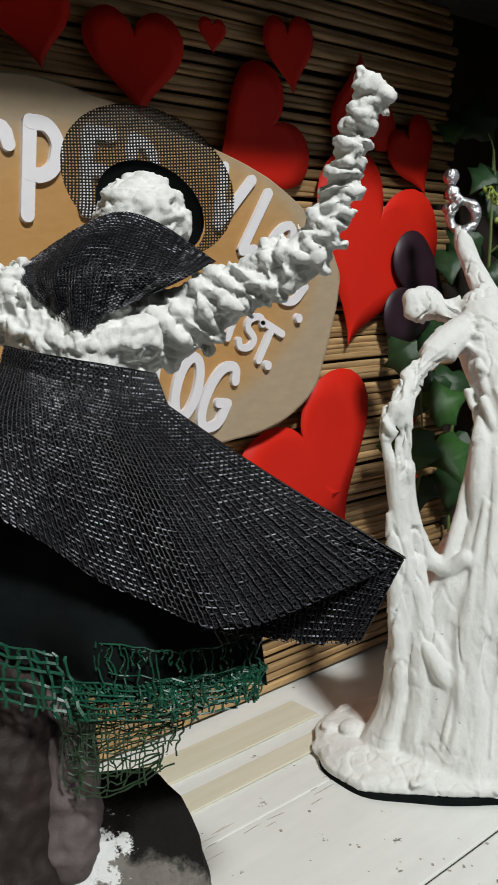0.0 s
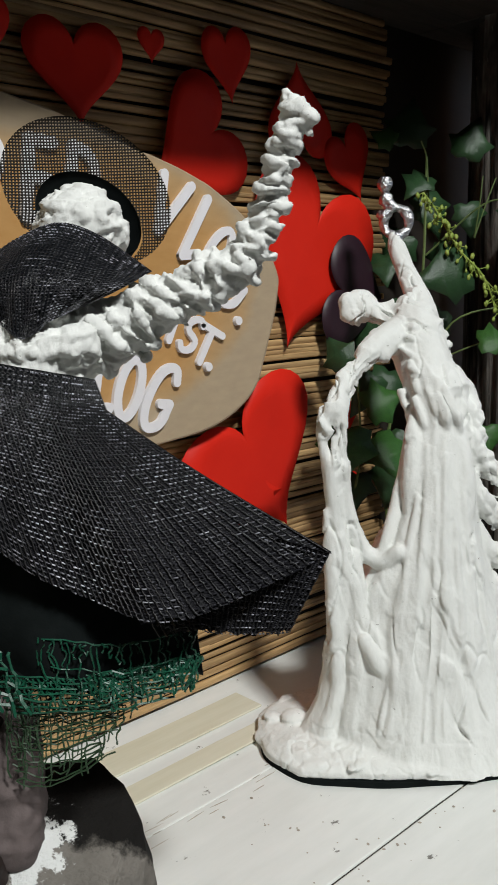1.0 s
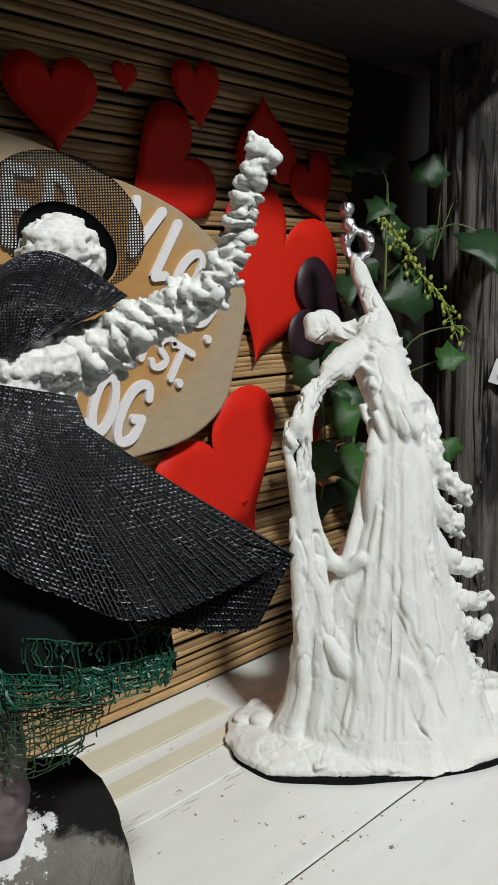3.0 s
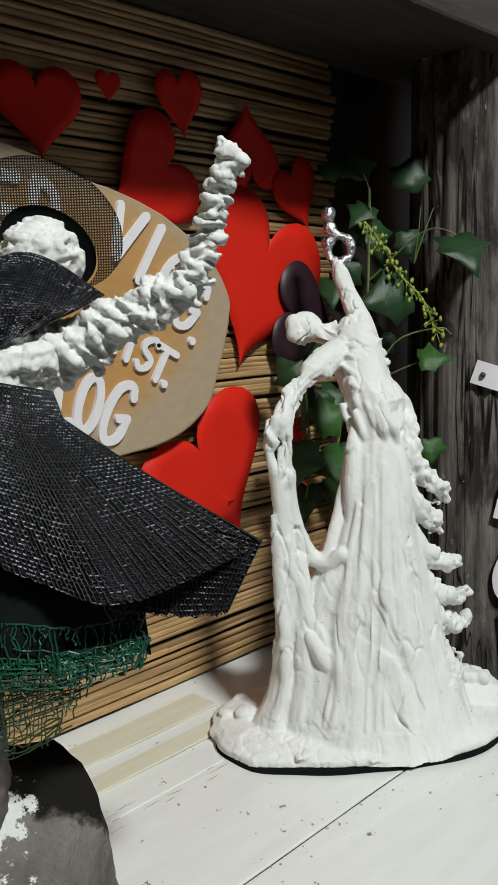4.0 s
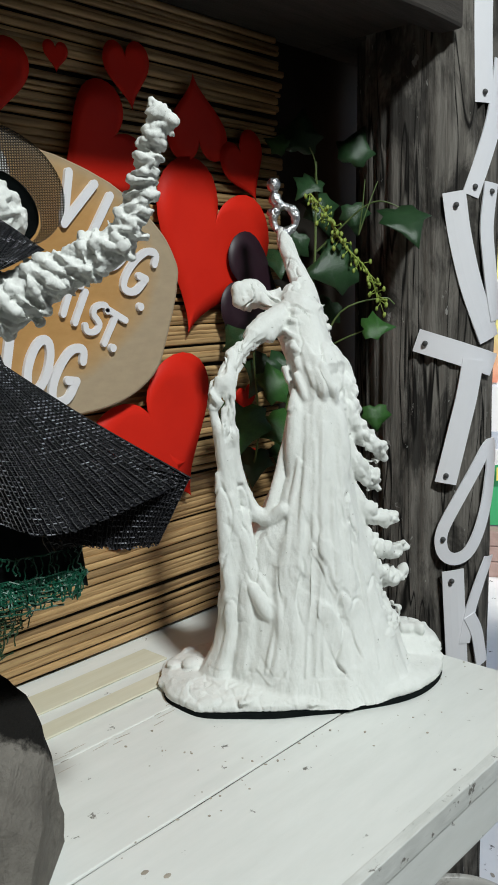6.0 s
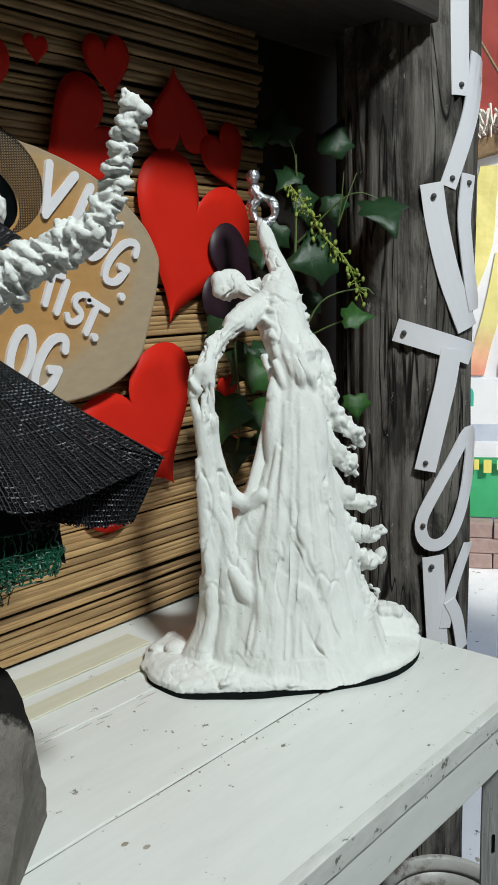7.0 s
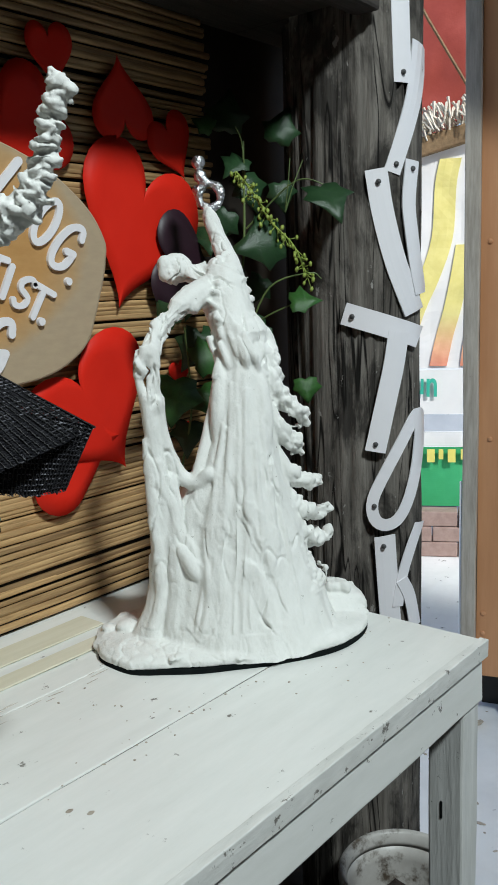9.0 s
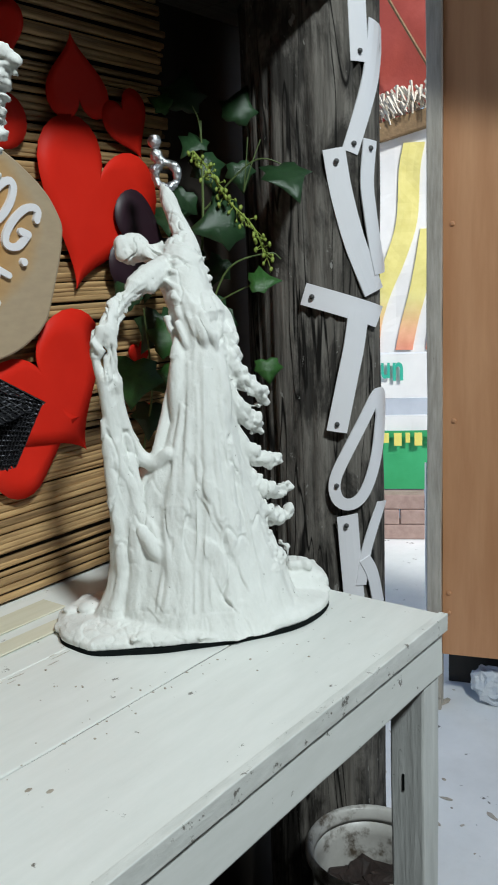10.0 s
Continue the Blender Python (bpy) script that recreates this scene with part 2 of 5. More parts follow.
def thread_material():
    """Black plastic thread with its broken glints painted on as pale patches."""
    m, nt, b = nodes_of("glint_painted_thread")
    v = coords(nt)
    fine = ramp(nt, noise_tex(nt, v, 330, 3), [(0.44, (0.04, 0.04, 0.04)), (0.58, (1, 1, 1))])
    wide = ramp(nt, noise_tex(nt, coords(nt, (1, 1, 0.5)), 34, 4), [(0.46, (0.04, 0.04, 0.04)), (0.62, (1, 1, 1))])
    f = blend(nt, 1.0, fine, wide, "MULTIPLY")
    nt.links.new(blend(nt, f, (0.010, 0.010, 0.014), (0.60, 0.60, 0.68)), b.inputs["Base Color"])
    b.inputs["Roughness"].default_value = 0.4
    b.inputs["Specular IOR Level"].default_value = 0.35
    return m


THREAD = thread_material()


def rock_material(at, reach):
    """Rough grey stone with one ragged splash of white paint, stray drops and shade painted on its top."""
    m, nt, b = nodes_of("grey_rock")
    v = coords(nt)
    fine = noise_tex(nt, v, 34, 8, 0.7)
    c = ramp(nt, fine, [(0.3, (0.08, 0.072, 0.062)), (0.7, (0.28, 0.255, 0.225))])
    c = blend(nt, 0.4, c, ramp(nt, noise_tex(nt, v, 9, 4), [(0.35, (0.09, 0.082, 0.072)), (0.65, (0.28, 0.26, 0.23))]))
    d = nt.nodes.new("ShaderNodeVectorMath")
    d.operation = "DISTANCE"
    d.inputs[1].default_value = at
    nt.links.new(v, d.inputs[0])
    edge = nt.nodes.new("ShaderNodeMath")
    edge.operation = "MULTIPLY_ADD"
    edge.inputs[1].default_value = -0.13
    nt.links.new(noise_tex(nt, v, 62, 7, 0.75), edge.inputs[0])
    nt.links.new(d.outputs["Value"], edge.inputs[2])
    f = ramp(nt, edge.outputs[0], [(0.0, (1, 1, 1)), (0.004, (0, 0, 0))])
    sh = nt.nodes.new("ShaderNodeMath")
    sh.operation = "ADD"
    sh.inputs[1].default_value = 0.065 - reach
    nt.links.new(edge.outputs[0], sh.inputs[0])
    nt.links.new(sh.outputs[0], f.node.inputs[0])
    # black towards the top and back: the skirt's shade, mixed into the colour
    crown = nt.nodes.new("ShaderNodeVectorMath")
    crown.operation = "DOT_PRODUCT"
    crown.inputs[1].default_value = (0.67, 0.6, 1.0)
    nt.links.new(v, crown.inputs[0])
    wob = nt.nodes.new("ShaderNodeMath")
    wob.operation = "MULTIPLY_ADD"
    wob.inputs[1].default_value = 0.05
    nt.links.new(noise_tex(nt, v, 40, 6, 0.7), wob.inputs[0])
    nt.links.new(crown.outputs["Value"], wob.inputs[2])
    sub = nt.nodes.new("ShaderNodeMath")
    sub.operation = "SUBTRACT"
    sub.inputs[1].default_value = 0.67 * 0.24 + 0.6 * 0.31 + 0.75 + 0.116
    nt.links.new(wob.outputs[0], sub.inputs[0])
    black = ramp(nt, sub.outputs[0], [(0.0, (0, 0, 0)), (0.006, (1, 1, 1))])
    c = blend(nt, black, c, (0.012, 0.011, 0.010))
    nt.links.new(blend(nt, f, c, (0.78, 0.79, 0.77)), b.inputs["Base Color"])
    b.inputs["Roughness"].default_value = 0.9
    b.inputs["Specular IOR Level"].default_value = 0.15
    bumped(nt, b, fine, 1.0, 0.006)
    return m


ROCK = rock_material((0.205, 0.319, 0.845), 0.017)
BAMBOO = stick_material()
SKIRT = weave_material("black_mesh_cloth", (0.10, 0.10, 0.12), (0.003, 0.003, 0.005), 16, 30, 0.03, 0.6)
SCARF = weave_material("black_gauze", (0.18, 0.18, 0.19), (0.005, 0.006, 0.008), 18, 28)
HATNET = weave_material("black_hat_net", (0.03, 0.026, 0.02), (0.02, 0.017, 0.014), 19, 19, 0.56)
FOIL, fnt, fb = nodes_of("silver_foil")
fb.inputs["Base Color"].default_value = (0.62, 0.62, 0.64, 1)
fb.inputs["Metallic"].default_value, fb.inputs["Roughness"].default_value = 1.0, 0.32
bumped(fnt, fb, noise_tex(fnt, coords(fnt), 160, 4), 0.9, 0.004)


# ---- building helpers ----
def thing(name, at, label, category, group="", kind=""):
    e = new(name)
    e.matrix_basis = Matrix.Translation(at)
    return tagged(e, label, category, group, kind)


def mesh_of(name, bm, materials, smooth=False):
    me = bpy.data.meshes.new(name)
    bmesh.ops.recalc_face_normals(bm, faces=bm.faces[:])
    if smooth:
        for f in bm.faces:
            f.smooth = True
    bm.to_mesh(me)
    bm.free()
    for m in materials if isinstance(materials, (list, tuple)) else [materials]:
        me.materials.append(m)
    return me


def part(name, bm, material, parent, label="", smooth=False):
    ob = new(name, bm if isinstance(bm, bpy.types.Mesh) else mesh_of(name, bm, material, smooth))
    ob.parent = parent
    inv = parent.matrix_basis.inverted()
    if parent.parent:
        inv = Matrix()
    ob.matrix_parent_inverse = inv
    return tagged(ob, label)


def solo(name, bm, material, label, category, group="", kind="", smooth=False):
    ob = new(name, mesh_of(name, bm, material, smooth))
    return tagged(ob, label, category, group, kind)


def box(x0, x1, y0, y1, z0, z1, bevel=0.0, bm=None, index=0):
    bm = bm or bmesh.new()
    r = bmesh.ops.create_cube(bm, size=1, matrix=Matrix.Translation(((x0 + x1) / 2, (y0 + y1) / 2, (z0 + z1) / 2)) @ Matrix.Diagonal((x1 - x0, y1 - y0, z1 - z0, 1)))
    if bevel:
        edges = list({e for v in r["verts"] for e in v.link_edges})
        bmesh.ops.bevel(bm, geom=edges, offset=bevel, segments=2, profile=0.5, affect="EDGES")
    return bm


def shake(bm, amount, scale, seed=0.0):
    for v in bm.verts:
        v.co += noise.noise_vector(v.co * scale + Vector((seed, seed * 2, 0))) * amount


def board(x0, x1, y0, y1, z0, z1, axis, cuts, amount, scale, bevel=0.002):
    """A board cut along its length, with edges that wander a little."""
    bm = box(x0, x1, y0, y1, z0, z1, bevel)
    lo, hi = ((x0, x1), (y0, y1), (z0, z1))[axis]
    n = Vector([1.0 if i == axis else 0.0 for i in range(3)])
    for k in range(1, cuts):
        bmesh.ops.bisect_plane(bm, geom=bm.verts[:] + bm.edges[:] + bm.faces[:], plane_co=n * (lo + (hi - lo) * k / cuts), plane_no=n)
    shake(bm, amount, scale)
    return bm


def tube(bm, pts, radii, sides=10, caps=True):
    """A closed tapered tube through the points."""
    pts = [Vector(p) for p in pts]
    rings = []
    for i, p in enumerate(pts):
        d = (pts[min(i + 1, len(pts) - 1)] - pts[max(i - 1, 0)]).normalized()
        s = d.cross(Vector((0, 0, 1)) if abs(d.z) < 0.9 else Vector((1, 0, 0))) if i == 0 else s - d * s.dot(d)
        s.normalize()
        t = d.cross(s)
        rings.append([bm.verts.new(p + (s * math.cos(a) + t * math.sin(a)) * radii[i]) for a in [2 * math.pi * k / sides for k in range(sides)]])
    for a, b in zip(rings, rings[1:]):
        for k in range(sides):
            bm.faces.new((a[k], a[(k + 1) % sides], b[(k + 1) % sides], b[k]))
    if caps:
        bm.faces.new(rings[0])
        bm.faces.new(rings[-1])
    return bm


def ball(bm, at, radii, turn=None, sub=3):
    m = Matrix.Translation(at) @ (turn or Matrix()) @ Matrix.Diagonal((*radii, 1))
    bmesh.ops.create_icosphere(bm, subdivisions=sub, radius=1, matrix=m)


def smooth_path(pts, n):
    """n points along a smooth curve through pts (any dimension)."""
    p = np.array(pts, float)
    p = np.vstack([2 * p[0] - p[1], p, 2 * p[-1] - p[-2]])
    res = []
    for k in range(n):
        s = (len(pts) - 1) * k / (n - 1)
        i = min(int(s), len(pts) - 2)
        t = s - i
        a, b, c, d = p[i:i + 4]
        res.append(0.5 * (2 * b + (c - a) * t + (2 * a - 5 * b + 4 * c - d) * t * t + (3 * b - a - 3 * c + d) * t ** 3))
    return res


def fused(bm, voxel, relief):
    """The closed pieces of bm melted into one skin, roughened by relief(co) along the normal; a new bmesh."""
    me = mesh_of("melt", bm, [])
    ob = new("melt", me)
    mod = ob.modifiers.new("melt", "REMESH")
    mod.mode, mod.voxel_size = "VOXEL", voxel
    bpy.context.view_layer.update()
    dg = bpy.context.evaluated_depsgraph_get()
    res = bpy.data.meshes.new_from_object(ob.evaluated_get(dg))
    bpy.data.objects.remove(ob)
    b2 = bmesh.new()
    b2.from_mesh(res)
    bpy.data.meshes.remove(res)
    for _ in range(1):
        bmesh.ops.smooth_vert(b2, verts=b2.verts[:], factor=0.35, use_axis_x=True, use_axis_y=True, use_axis_z=True)
    b2.normal_update()
    for v, n in [(v, v.normal.copy()) for v in b2.verts]:
        v.co += n * relief(v.co)
    for f in b2.faces:
        f.smooth = True
    return b2


def add_into(bm, other, index):
    """Joins another bmesh into bm under a material slot."""
    me = bpy.data.meshes.new("join")
    for f in other.faces:
        f.material_index = index
    other.to_mesh(me)
    other.free()
    bm.from_mesh(me)
    bpy.data.meshes.remove(me)


# ---- structure ----
TOP = 0.75          # tabletop height
WALL = 0.545        # face of the stick wall

ground = solo("ground", box(-30, 40, -30, 40, -0.3, 0.0), CONCRETE, "pale dusty concrete ground with dark chips", "ground", kind="structure")
# unseen shell added to keep sky, sun and bounced light off the display
solo("wall_south", box(-1.9, 1.3, -2.6, -2.5, 0, 3.4), WALLMAT, "unseen added wall that keeps daylight out", "wall", kind="structure")
solo("wall_west", box(-2.0, -1.9, -2.6, 0.7, 0, 3.4), WALLMAT, "unseen added wall that keeps daylight out", "wall", kind="structure")
# this wall and the lintel only block sky light from the open side
solo("sky_block_wall", box(1.40, 1.45, -2.6, -0.20, 0, 3.4), WALLMAT, "added wall, out of view, blocking sky beside the open side", "wall", kind="structure")
solo("sky_block_lintel", box(1.40, 1.45, -0.199, 0.72, 1.76, 3.4), WALLMAT, "added lintel, out of view, blocking sky over the open side", "lintel", kind="structure")
solo("ceiling", box(-2.0, 1.40, -2.6, 0.72, 3.4, 3.46), WALLMAT, "unseen added ceiling that keeps sky and sun out", "ceiling", kind="structure")
# dark slab laid over the ground to soak up bounced lamp light
solo("floor", box(-1.9, 1.22, -2.5, 0.556, 0.0, 0.003), DARKBOARD, "near-black floor slab added to cut light bounced upwards", "floor", kind="structure")
wall = solo("wall_north", box(-1.9, 1.08, WALL + 0.012, 0.66, 0, 3.4), DARKBOARD, "dark backing wall covered with horizontal split bamboo sticks", "wall", kind="structure")

# weathered post
PX, PY, PR = 0.942, 0.444, 0.083


def post():
    bm = bmesh.new()
    rows, cols = 310, 120
    grid = []
    for i in range(rows + 1):
        z = 3.4 * i / rows
        ring = []
        for k in range(cols):
            a = 2 * math.pi * k / cols
            c, s = math.cos(a), math.sin(a)
            r = PR + 0.006 * noise.noise(Vector((c * 1.6, s * 1.6, z * 2.0)))
            crack = noise.noise(Vector((c * 7, s * 7, z * 1.4)))
            r -= 0.010 * max(0.0, 0.12 - abs(crack)) / 0.12 * (0.5 + 0.5 * noise.noise(Vector((c * 3, s * 3, z * 5 + 9))))
            r += 0.0022 * noise.noise(Vector((c * 16, s * 16, z * 6)))
            ring.append(bm.verts.new((PX + r * c, PY + r * s, z)))
        grid.append(ring)
    for a, b in zip(grid, grid[1:]):
        for k in range(cols):
            bm.faces.new((a[k], a[(k + 1) % cols], b[(k + 1) % cols], b[k]))
    bm.faces.new(grid[0])
    bm.faces.new(grid[-1])
    return solo("wooden_post", bm, POSTWOOD, "weathered dark grey round wooden post with vertical cracks", "post", smooth=True)


post()

# shallow roof over the display
roof = thing("display_roof", (0.3, 0.46, 1.377), "weathered timber roof board over the display, shade painted near black", "roof")
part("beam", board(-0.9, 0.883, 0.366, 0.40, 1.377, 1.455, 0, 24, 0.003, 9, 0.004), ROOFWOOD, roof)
# piece added to stop lamp light leaking between panel and post
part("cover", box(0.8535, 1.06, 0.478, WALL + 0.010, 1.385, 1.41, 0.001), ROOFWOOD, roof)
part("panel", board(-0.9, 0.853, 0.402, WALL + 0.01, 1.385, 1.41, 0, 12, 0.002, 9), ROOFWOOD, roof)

# table
table = thing("table", (0.1, 0.35, 0), "white painted plank table with worn chipped edges", "table")
for y0, y1 in ((0.157, 0.2894), (0.2911, 0.4103), (0.4109, 0.553)):
    part("plank", board(-0.9, 0.7105, y0, y1, TOP - 0.016, TOP, 0, 40, 0.0009, 14, 0.0012), PAINT, table)
part("worn_edge", board(-0.9, 0.7107, 0.1552, 0.1640, TOP - 0.0157, TOP + 0.0013, 0, 160, 0.0004, 60, 0.0008), WORN, table, "chipped and worn front edge")
# dark filler strip sunk in the gap makes the joint line show
for y in (0.2903,):
    part("joint_strip", box(-0.9, 0.709, y - 0.0010, y + 0.0010, TOP - 0.012, TOP - 0.0014), DARKBOARD, table, "dark strip in the joint")
part("apron", board(-0.9, 0.7095, 0.160, 0.178, TOP - 0.060, TOP - 0.0175, 0, 30, 0.0010, 12, 0.0015), PAINT, table)
part("apron", board(0.686, 0.7085, 0.2, 0.53, TOP - 0.060, TOP - 0.0175, 1, 10, 0.0010, 12, 0.0015), PAINT, table)
for lx, ly in ((0.6765, 0.1635), (0.6765, 0.50), (-0.88, 0.1635), (-0.88, 0.50)):
    part("leg", board(lx, lx + 0.033, ly, ly + 0.036, 0.0, TOP - 0.062, 2, 20, 0.0012, 10, 0.0025), LEGPAINT, table)

for y0, y1, xe in ((0.486, 0.520, 0.53), (0.446, 0.468, 0.508)):
    solo("batten", board(-0.5, xe, y0, y1, TOP + 0.0005, TOP + 0.0026, 0, 20, 0.0005, 12, 0.0008), BATTEN, "pale bare wooden batten lying along the foot of the wall", "batten", group="battens at the wall")


# ---- plaque with letters ----
CX, CZ, CA, CB, CROT = 0.378, 1.124, 0.217, 0.123, radians(-9)
FACE = 0.518


def plaque():
    p = thing("wood_slice_plaque", (CX, FACE, CZ - CB), "oval sanded wood slice sign with white raised letters on the wall", "sign")
    # uneven oval rim of the slice, clockwise from its top
    rim = [(0.300, 1.256), (0.373, 1.246), (0.433, 1.2285), (0.472, 1.2195), (0.520, 1.202), (0.566, 1.172), (0.592, 1.139), (0.594, 1.112), (0.577, 1.060), (0.560, 1.029),
           (0.521, 1.006), (0.455, 0.997), (0.38, 0.996), (0.30, 1.010), (0.22, 1.048), (0.170, 1.11), (0.175, 1.18), (0.225, 1.238)]
    line = smooth_path(rim[-2:] + rim + rim[:3], 22 * 8 + 1)[16:16 + 18 * 8]
    mid = Vector((CX, CZ))
    bm = bmesh.new()
    rings = []
    for y, k in ((WALL - 0.004, 0.985), (WALL - 0.006, 1.0), (FACE + 0.004, 1.003), (FACE + 0.001, 0.997), (FACE, 0.985), (FACE, 0.93)):
        ring = []
        for i, q in enumerate(line):
            d = Vector((q[0], q[1])) - mid
            e = k * (1 + (0.004 * noise.noise(Vector((d.x * 60, d.y * 60, y * 30))) if k > 0.95 else 0))
            ring.append(bm.verts.new((mid.x + d.x * e, y, mid.y + d.y * e)))
        rings.append(ring)
    n = len(line)
    for a, b in zip(rings, rings[1:]):
        for i in range(n):
            bm.faces.new((a[i], a[(i + 1) % n], b[(i + 1) % n], b[i]))
    bm.faces.new(rings[0])
    bm.faces.new(rings[-1])
    part("slice", bm, slice_material(CX, CZ, CA, CB), p)
    return p


# strokes of the hand-cut letters: across -1..1, up -1..1
OVAL = [(1.0 * math.sin(2 * math.pi * k / 16), math.cos(2 * math.pi * k / 16)) for k in range(17)]
STROKES = {
    "V": [[(-1, 1), (-0.15, -1)], [(1, 1), (-0.15, -1)]],
    "L": [[(-0.4, 1), (-0.4, -1)], [(-0.4, -1), (1.0, -0.95)]],
    "O": [OVAL],
    "G": [[(1.0, 0.55), (0.75, 0.9), (0.2, 1.0), (-0.5, 0.8), (-0.95, 0.2), (-1.0, -0.45), (-0.65, -0.9), (0.0, -1.0), (0.7, -0.8), (0.95, -0.2)], [(0.95, -0.2), (0.2, -0.2)]],
    "T": [[(-1, 1), (1, 1)], [(0, 1), (0, -1)]],
    "I": [[(0, 1), (0, -1)]],
    "S": [[(0.95, 0.65), (0.5, 0.97), (-0.2, 0.97), (-0.8, 0.65), (-0.6, 0.2), (0.1, -0.05), (0.75, -0.35), (0.7, -0.8), (0.1, -1.0), (-0.6, -0.95), (-1.0, -0.65)]],
    "P": [[(-0.7, 1), (-0.7, -1)], [(-0.7, 1), (0.3, 0.95), (0.95, 0.6), (0.8, 0.1), (0.1, -0.12), (-0.7, -0.1)]],
    "E": [[(-0.7, 1), (-0.7, -1)], [(-0.7, 1), (0.9, 1)], [(-0.7, 0.05), (0.6, 0.05)], [(-0.7, -1), (0.9, -1)]],
    "D": [[(-0.8, 1), (-0.8, -1)], [(-0.8, 1), (0.2, 0.9), (0.9, 0.4), (0.9, -0.4), (0.2, -0.9), (-0.8, -1)]],
}


def cut_letter(ch, foot, head, half, sag, width, depth):
    """A letter of flat round-ended strokes: foot and head of its axis, half its width, sag of its right side."""
    foot, head = Vector(foot), Vector(head)
    mid, up, right = (foot + head) / 2, (head - foot) / 2, Vector((half, -sag))
    bm = bmesh.new()
    for j, st in enumerate(STROKES[ch]):
        pts = [mid + right * a + up * b for a, b in st]
        if len(pts) > 2:
            pts = [Vector(q) for q in smooth_path([tuple(q) for q in pts], 30)]
        closed = (pts[0] - pts[-1]).length < 1e-5
        lift = depth + 0.00012 * j
        left, rightside = [], []
        n = len(pts)
        for i, q in enumerate(pts):
            d = (pts[(i + 1) % (n - 1)] - pts[(i - 1) % (n - 1)]) if closed else pts[min(i + 1, n - 1)] - pts[max(i - 1, 0)]
            d.normalize()
            w = width / 2 * (1 + 0.05 * noise.noise(Vector((q.x * 220, q.y * 220, j))))
            left.append(q + Vector((-d.y, d.x)) * w)
            rightside.append(q - Vector((-d.y, d.x)) * w)
        quads = [(left[i], left[i + 1], rightside[i + 1], rightside[i]) for i in range(n - 1)]
        for quad in quads:
            f = [bm.verts.new((q.x, FACE - lift, q.y)) for q in quad]
            g = [bm.verts.new((q.x, FACE - 0.0001, q.y)) for q in quad]
            bm.faces.new(f)
            for a, b in ((0, 1), (2, 3)):
                bm.faces.new((f[a], f[b], g[b], g[a]))
        if not closed:
            for q in (pts[0], pts[-1]):
                bmesh.ops.create_cone(bm, cap_ends=True, segments=14, radius1=width / 2, radius2=width / 2, depth=lift, matrix=Matrix.Translation((q.x, FACE - lift / 2 - 0.00006, q.y)) @ Matrix.Rotation(radians(90), 4, "X"))
    return bm


def glyph_mesh(ch, at, height, width, turn, depth, bold, material, facing):
    """A raised letter centred at a place; facing maps its plane's (right, up, out) to the world."""
    cu = bpy.data.curves.new("glyph", "FONT")
    cu.body, cu.extrude, cu.offset, cu.resolution_u = ch, 0.05, bold, 5
    ob = new("glyph", cu)
    bpy.context.view_layer.update()
    me = bpy.data.meshes.new_from_object(ob.evaluated_get(bpy.context.evaluated_depsgraph_get()))
    bpy.data.objects.remove(ob)
    bm = bmesh.new()
    bm.from_mesh(me)
    bpy.data.meshes.remove(me)
    lo = Vector([min(v.co[i] for v in bm.verts) for i in range(3)])
    hi = Vector([max(v.co[i] for v in bm.verts) for i in range(3)])
    c, s = math.cos(turn), math.sin(turn)
    r, u, o = (Vector(f) for f in facing)
    for v in bm.verts:
        q = v.co - (lo + hi) / 2
        x, y = q.x * width / (hi.x - lo.x), q.y * height / (hi.y - lo.y)
        z = depth if q.z > 0 else 0
        v.co = Vector(at) + r * (x * c - y * s) + u * (x * s + y * c) + o * z
    return bm


sign = plaque()
for ch, foot, head, half, sag, width in (
        ("S", (0.262, 1.165), (0.282, 1.221), 0.014, 0.0, 0.0095), ("P", (0.310, 1.168), (0.316, 1.226), 0.012, 0.0, 0.0095), ("E", (0.352, 1.172), (0.358, 1.224), 0.011, 0.001, 0.009), ("D", (0.388, 1.180), (0.394, 1.2215), 0.011, 0.002, 0.0085),
        ("V", (0.4605, 1.1655), (0.4800, 1.2055), 0.0135, 0.004, 0.0078), ("L", (0.4845, 1.1475), (0.5140, 1.1925), 0.0085, 0.000, 0.0078), ("O", (0.5065, 1.1300), (0.5335, 1.1680), 0.0098, 0.003, 0.0072), ("G", (0.5270, 1.1075), (0.5570, 1.1450), 0.0105, 0.004, 0.0072),
        ("T", (0.4520, 1.0890), (0.4635, 1.1160), 0.0095, 0.003, 0.0064), ("I", (0.4640, 1.0810), (0.4775, 1.1075), 0.004, 0.0, 0.0064), ("S", (0.4805, 1.0720), (0.4960, 1.0960), 0.0078, 0.002, 0.0058), ("T", (0.4955, 1.0610), (0.5115, 1.0865), 0.0105, 0.0055, 0.0062),
        ("L", (0.3930, 1.0330), (0.4020, 1.0750), 0.010, 0.001, 0.0085), ("O", (0.4160, 1.0240), (0.4315, 1.0680), 0.0098, 0.002, 0.0080), ("G", (0.4425, 1.0125), (0.4640, 1.0590), 0.0115, 0.002, 0.0080)):
    part("letter", cut_letter(ch, foot, head, half, sag, width, 0.0035), LETTER, sign)
for x, z, r in ((0.5408, 1.0930, 0.0042), (0.5050, 1.0563, 0.0042)):
    bm = bmesh.new()
    bmesh.ops.create_cone(bm, cap_ends=True, segments=16, radius1=r, radius2=r * 0.9, depth=0.004, matrix=Matrix.Translation((x, FACE - 0.0022, z)) @ Matrix.Rotation(radians(90), 4, "X"))
    part("full_stop", bm, LETTER, sign)
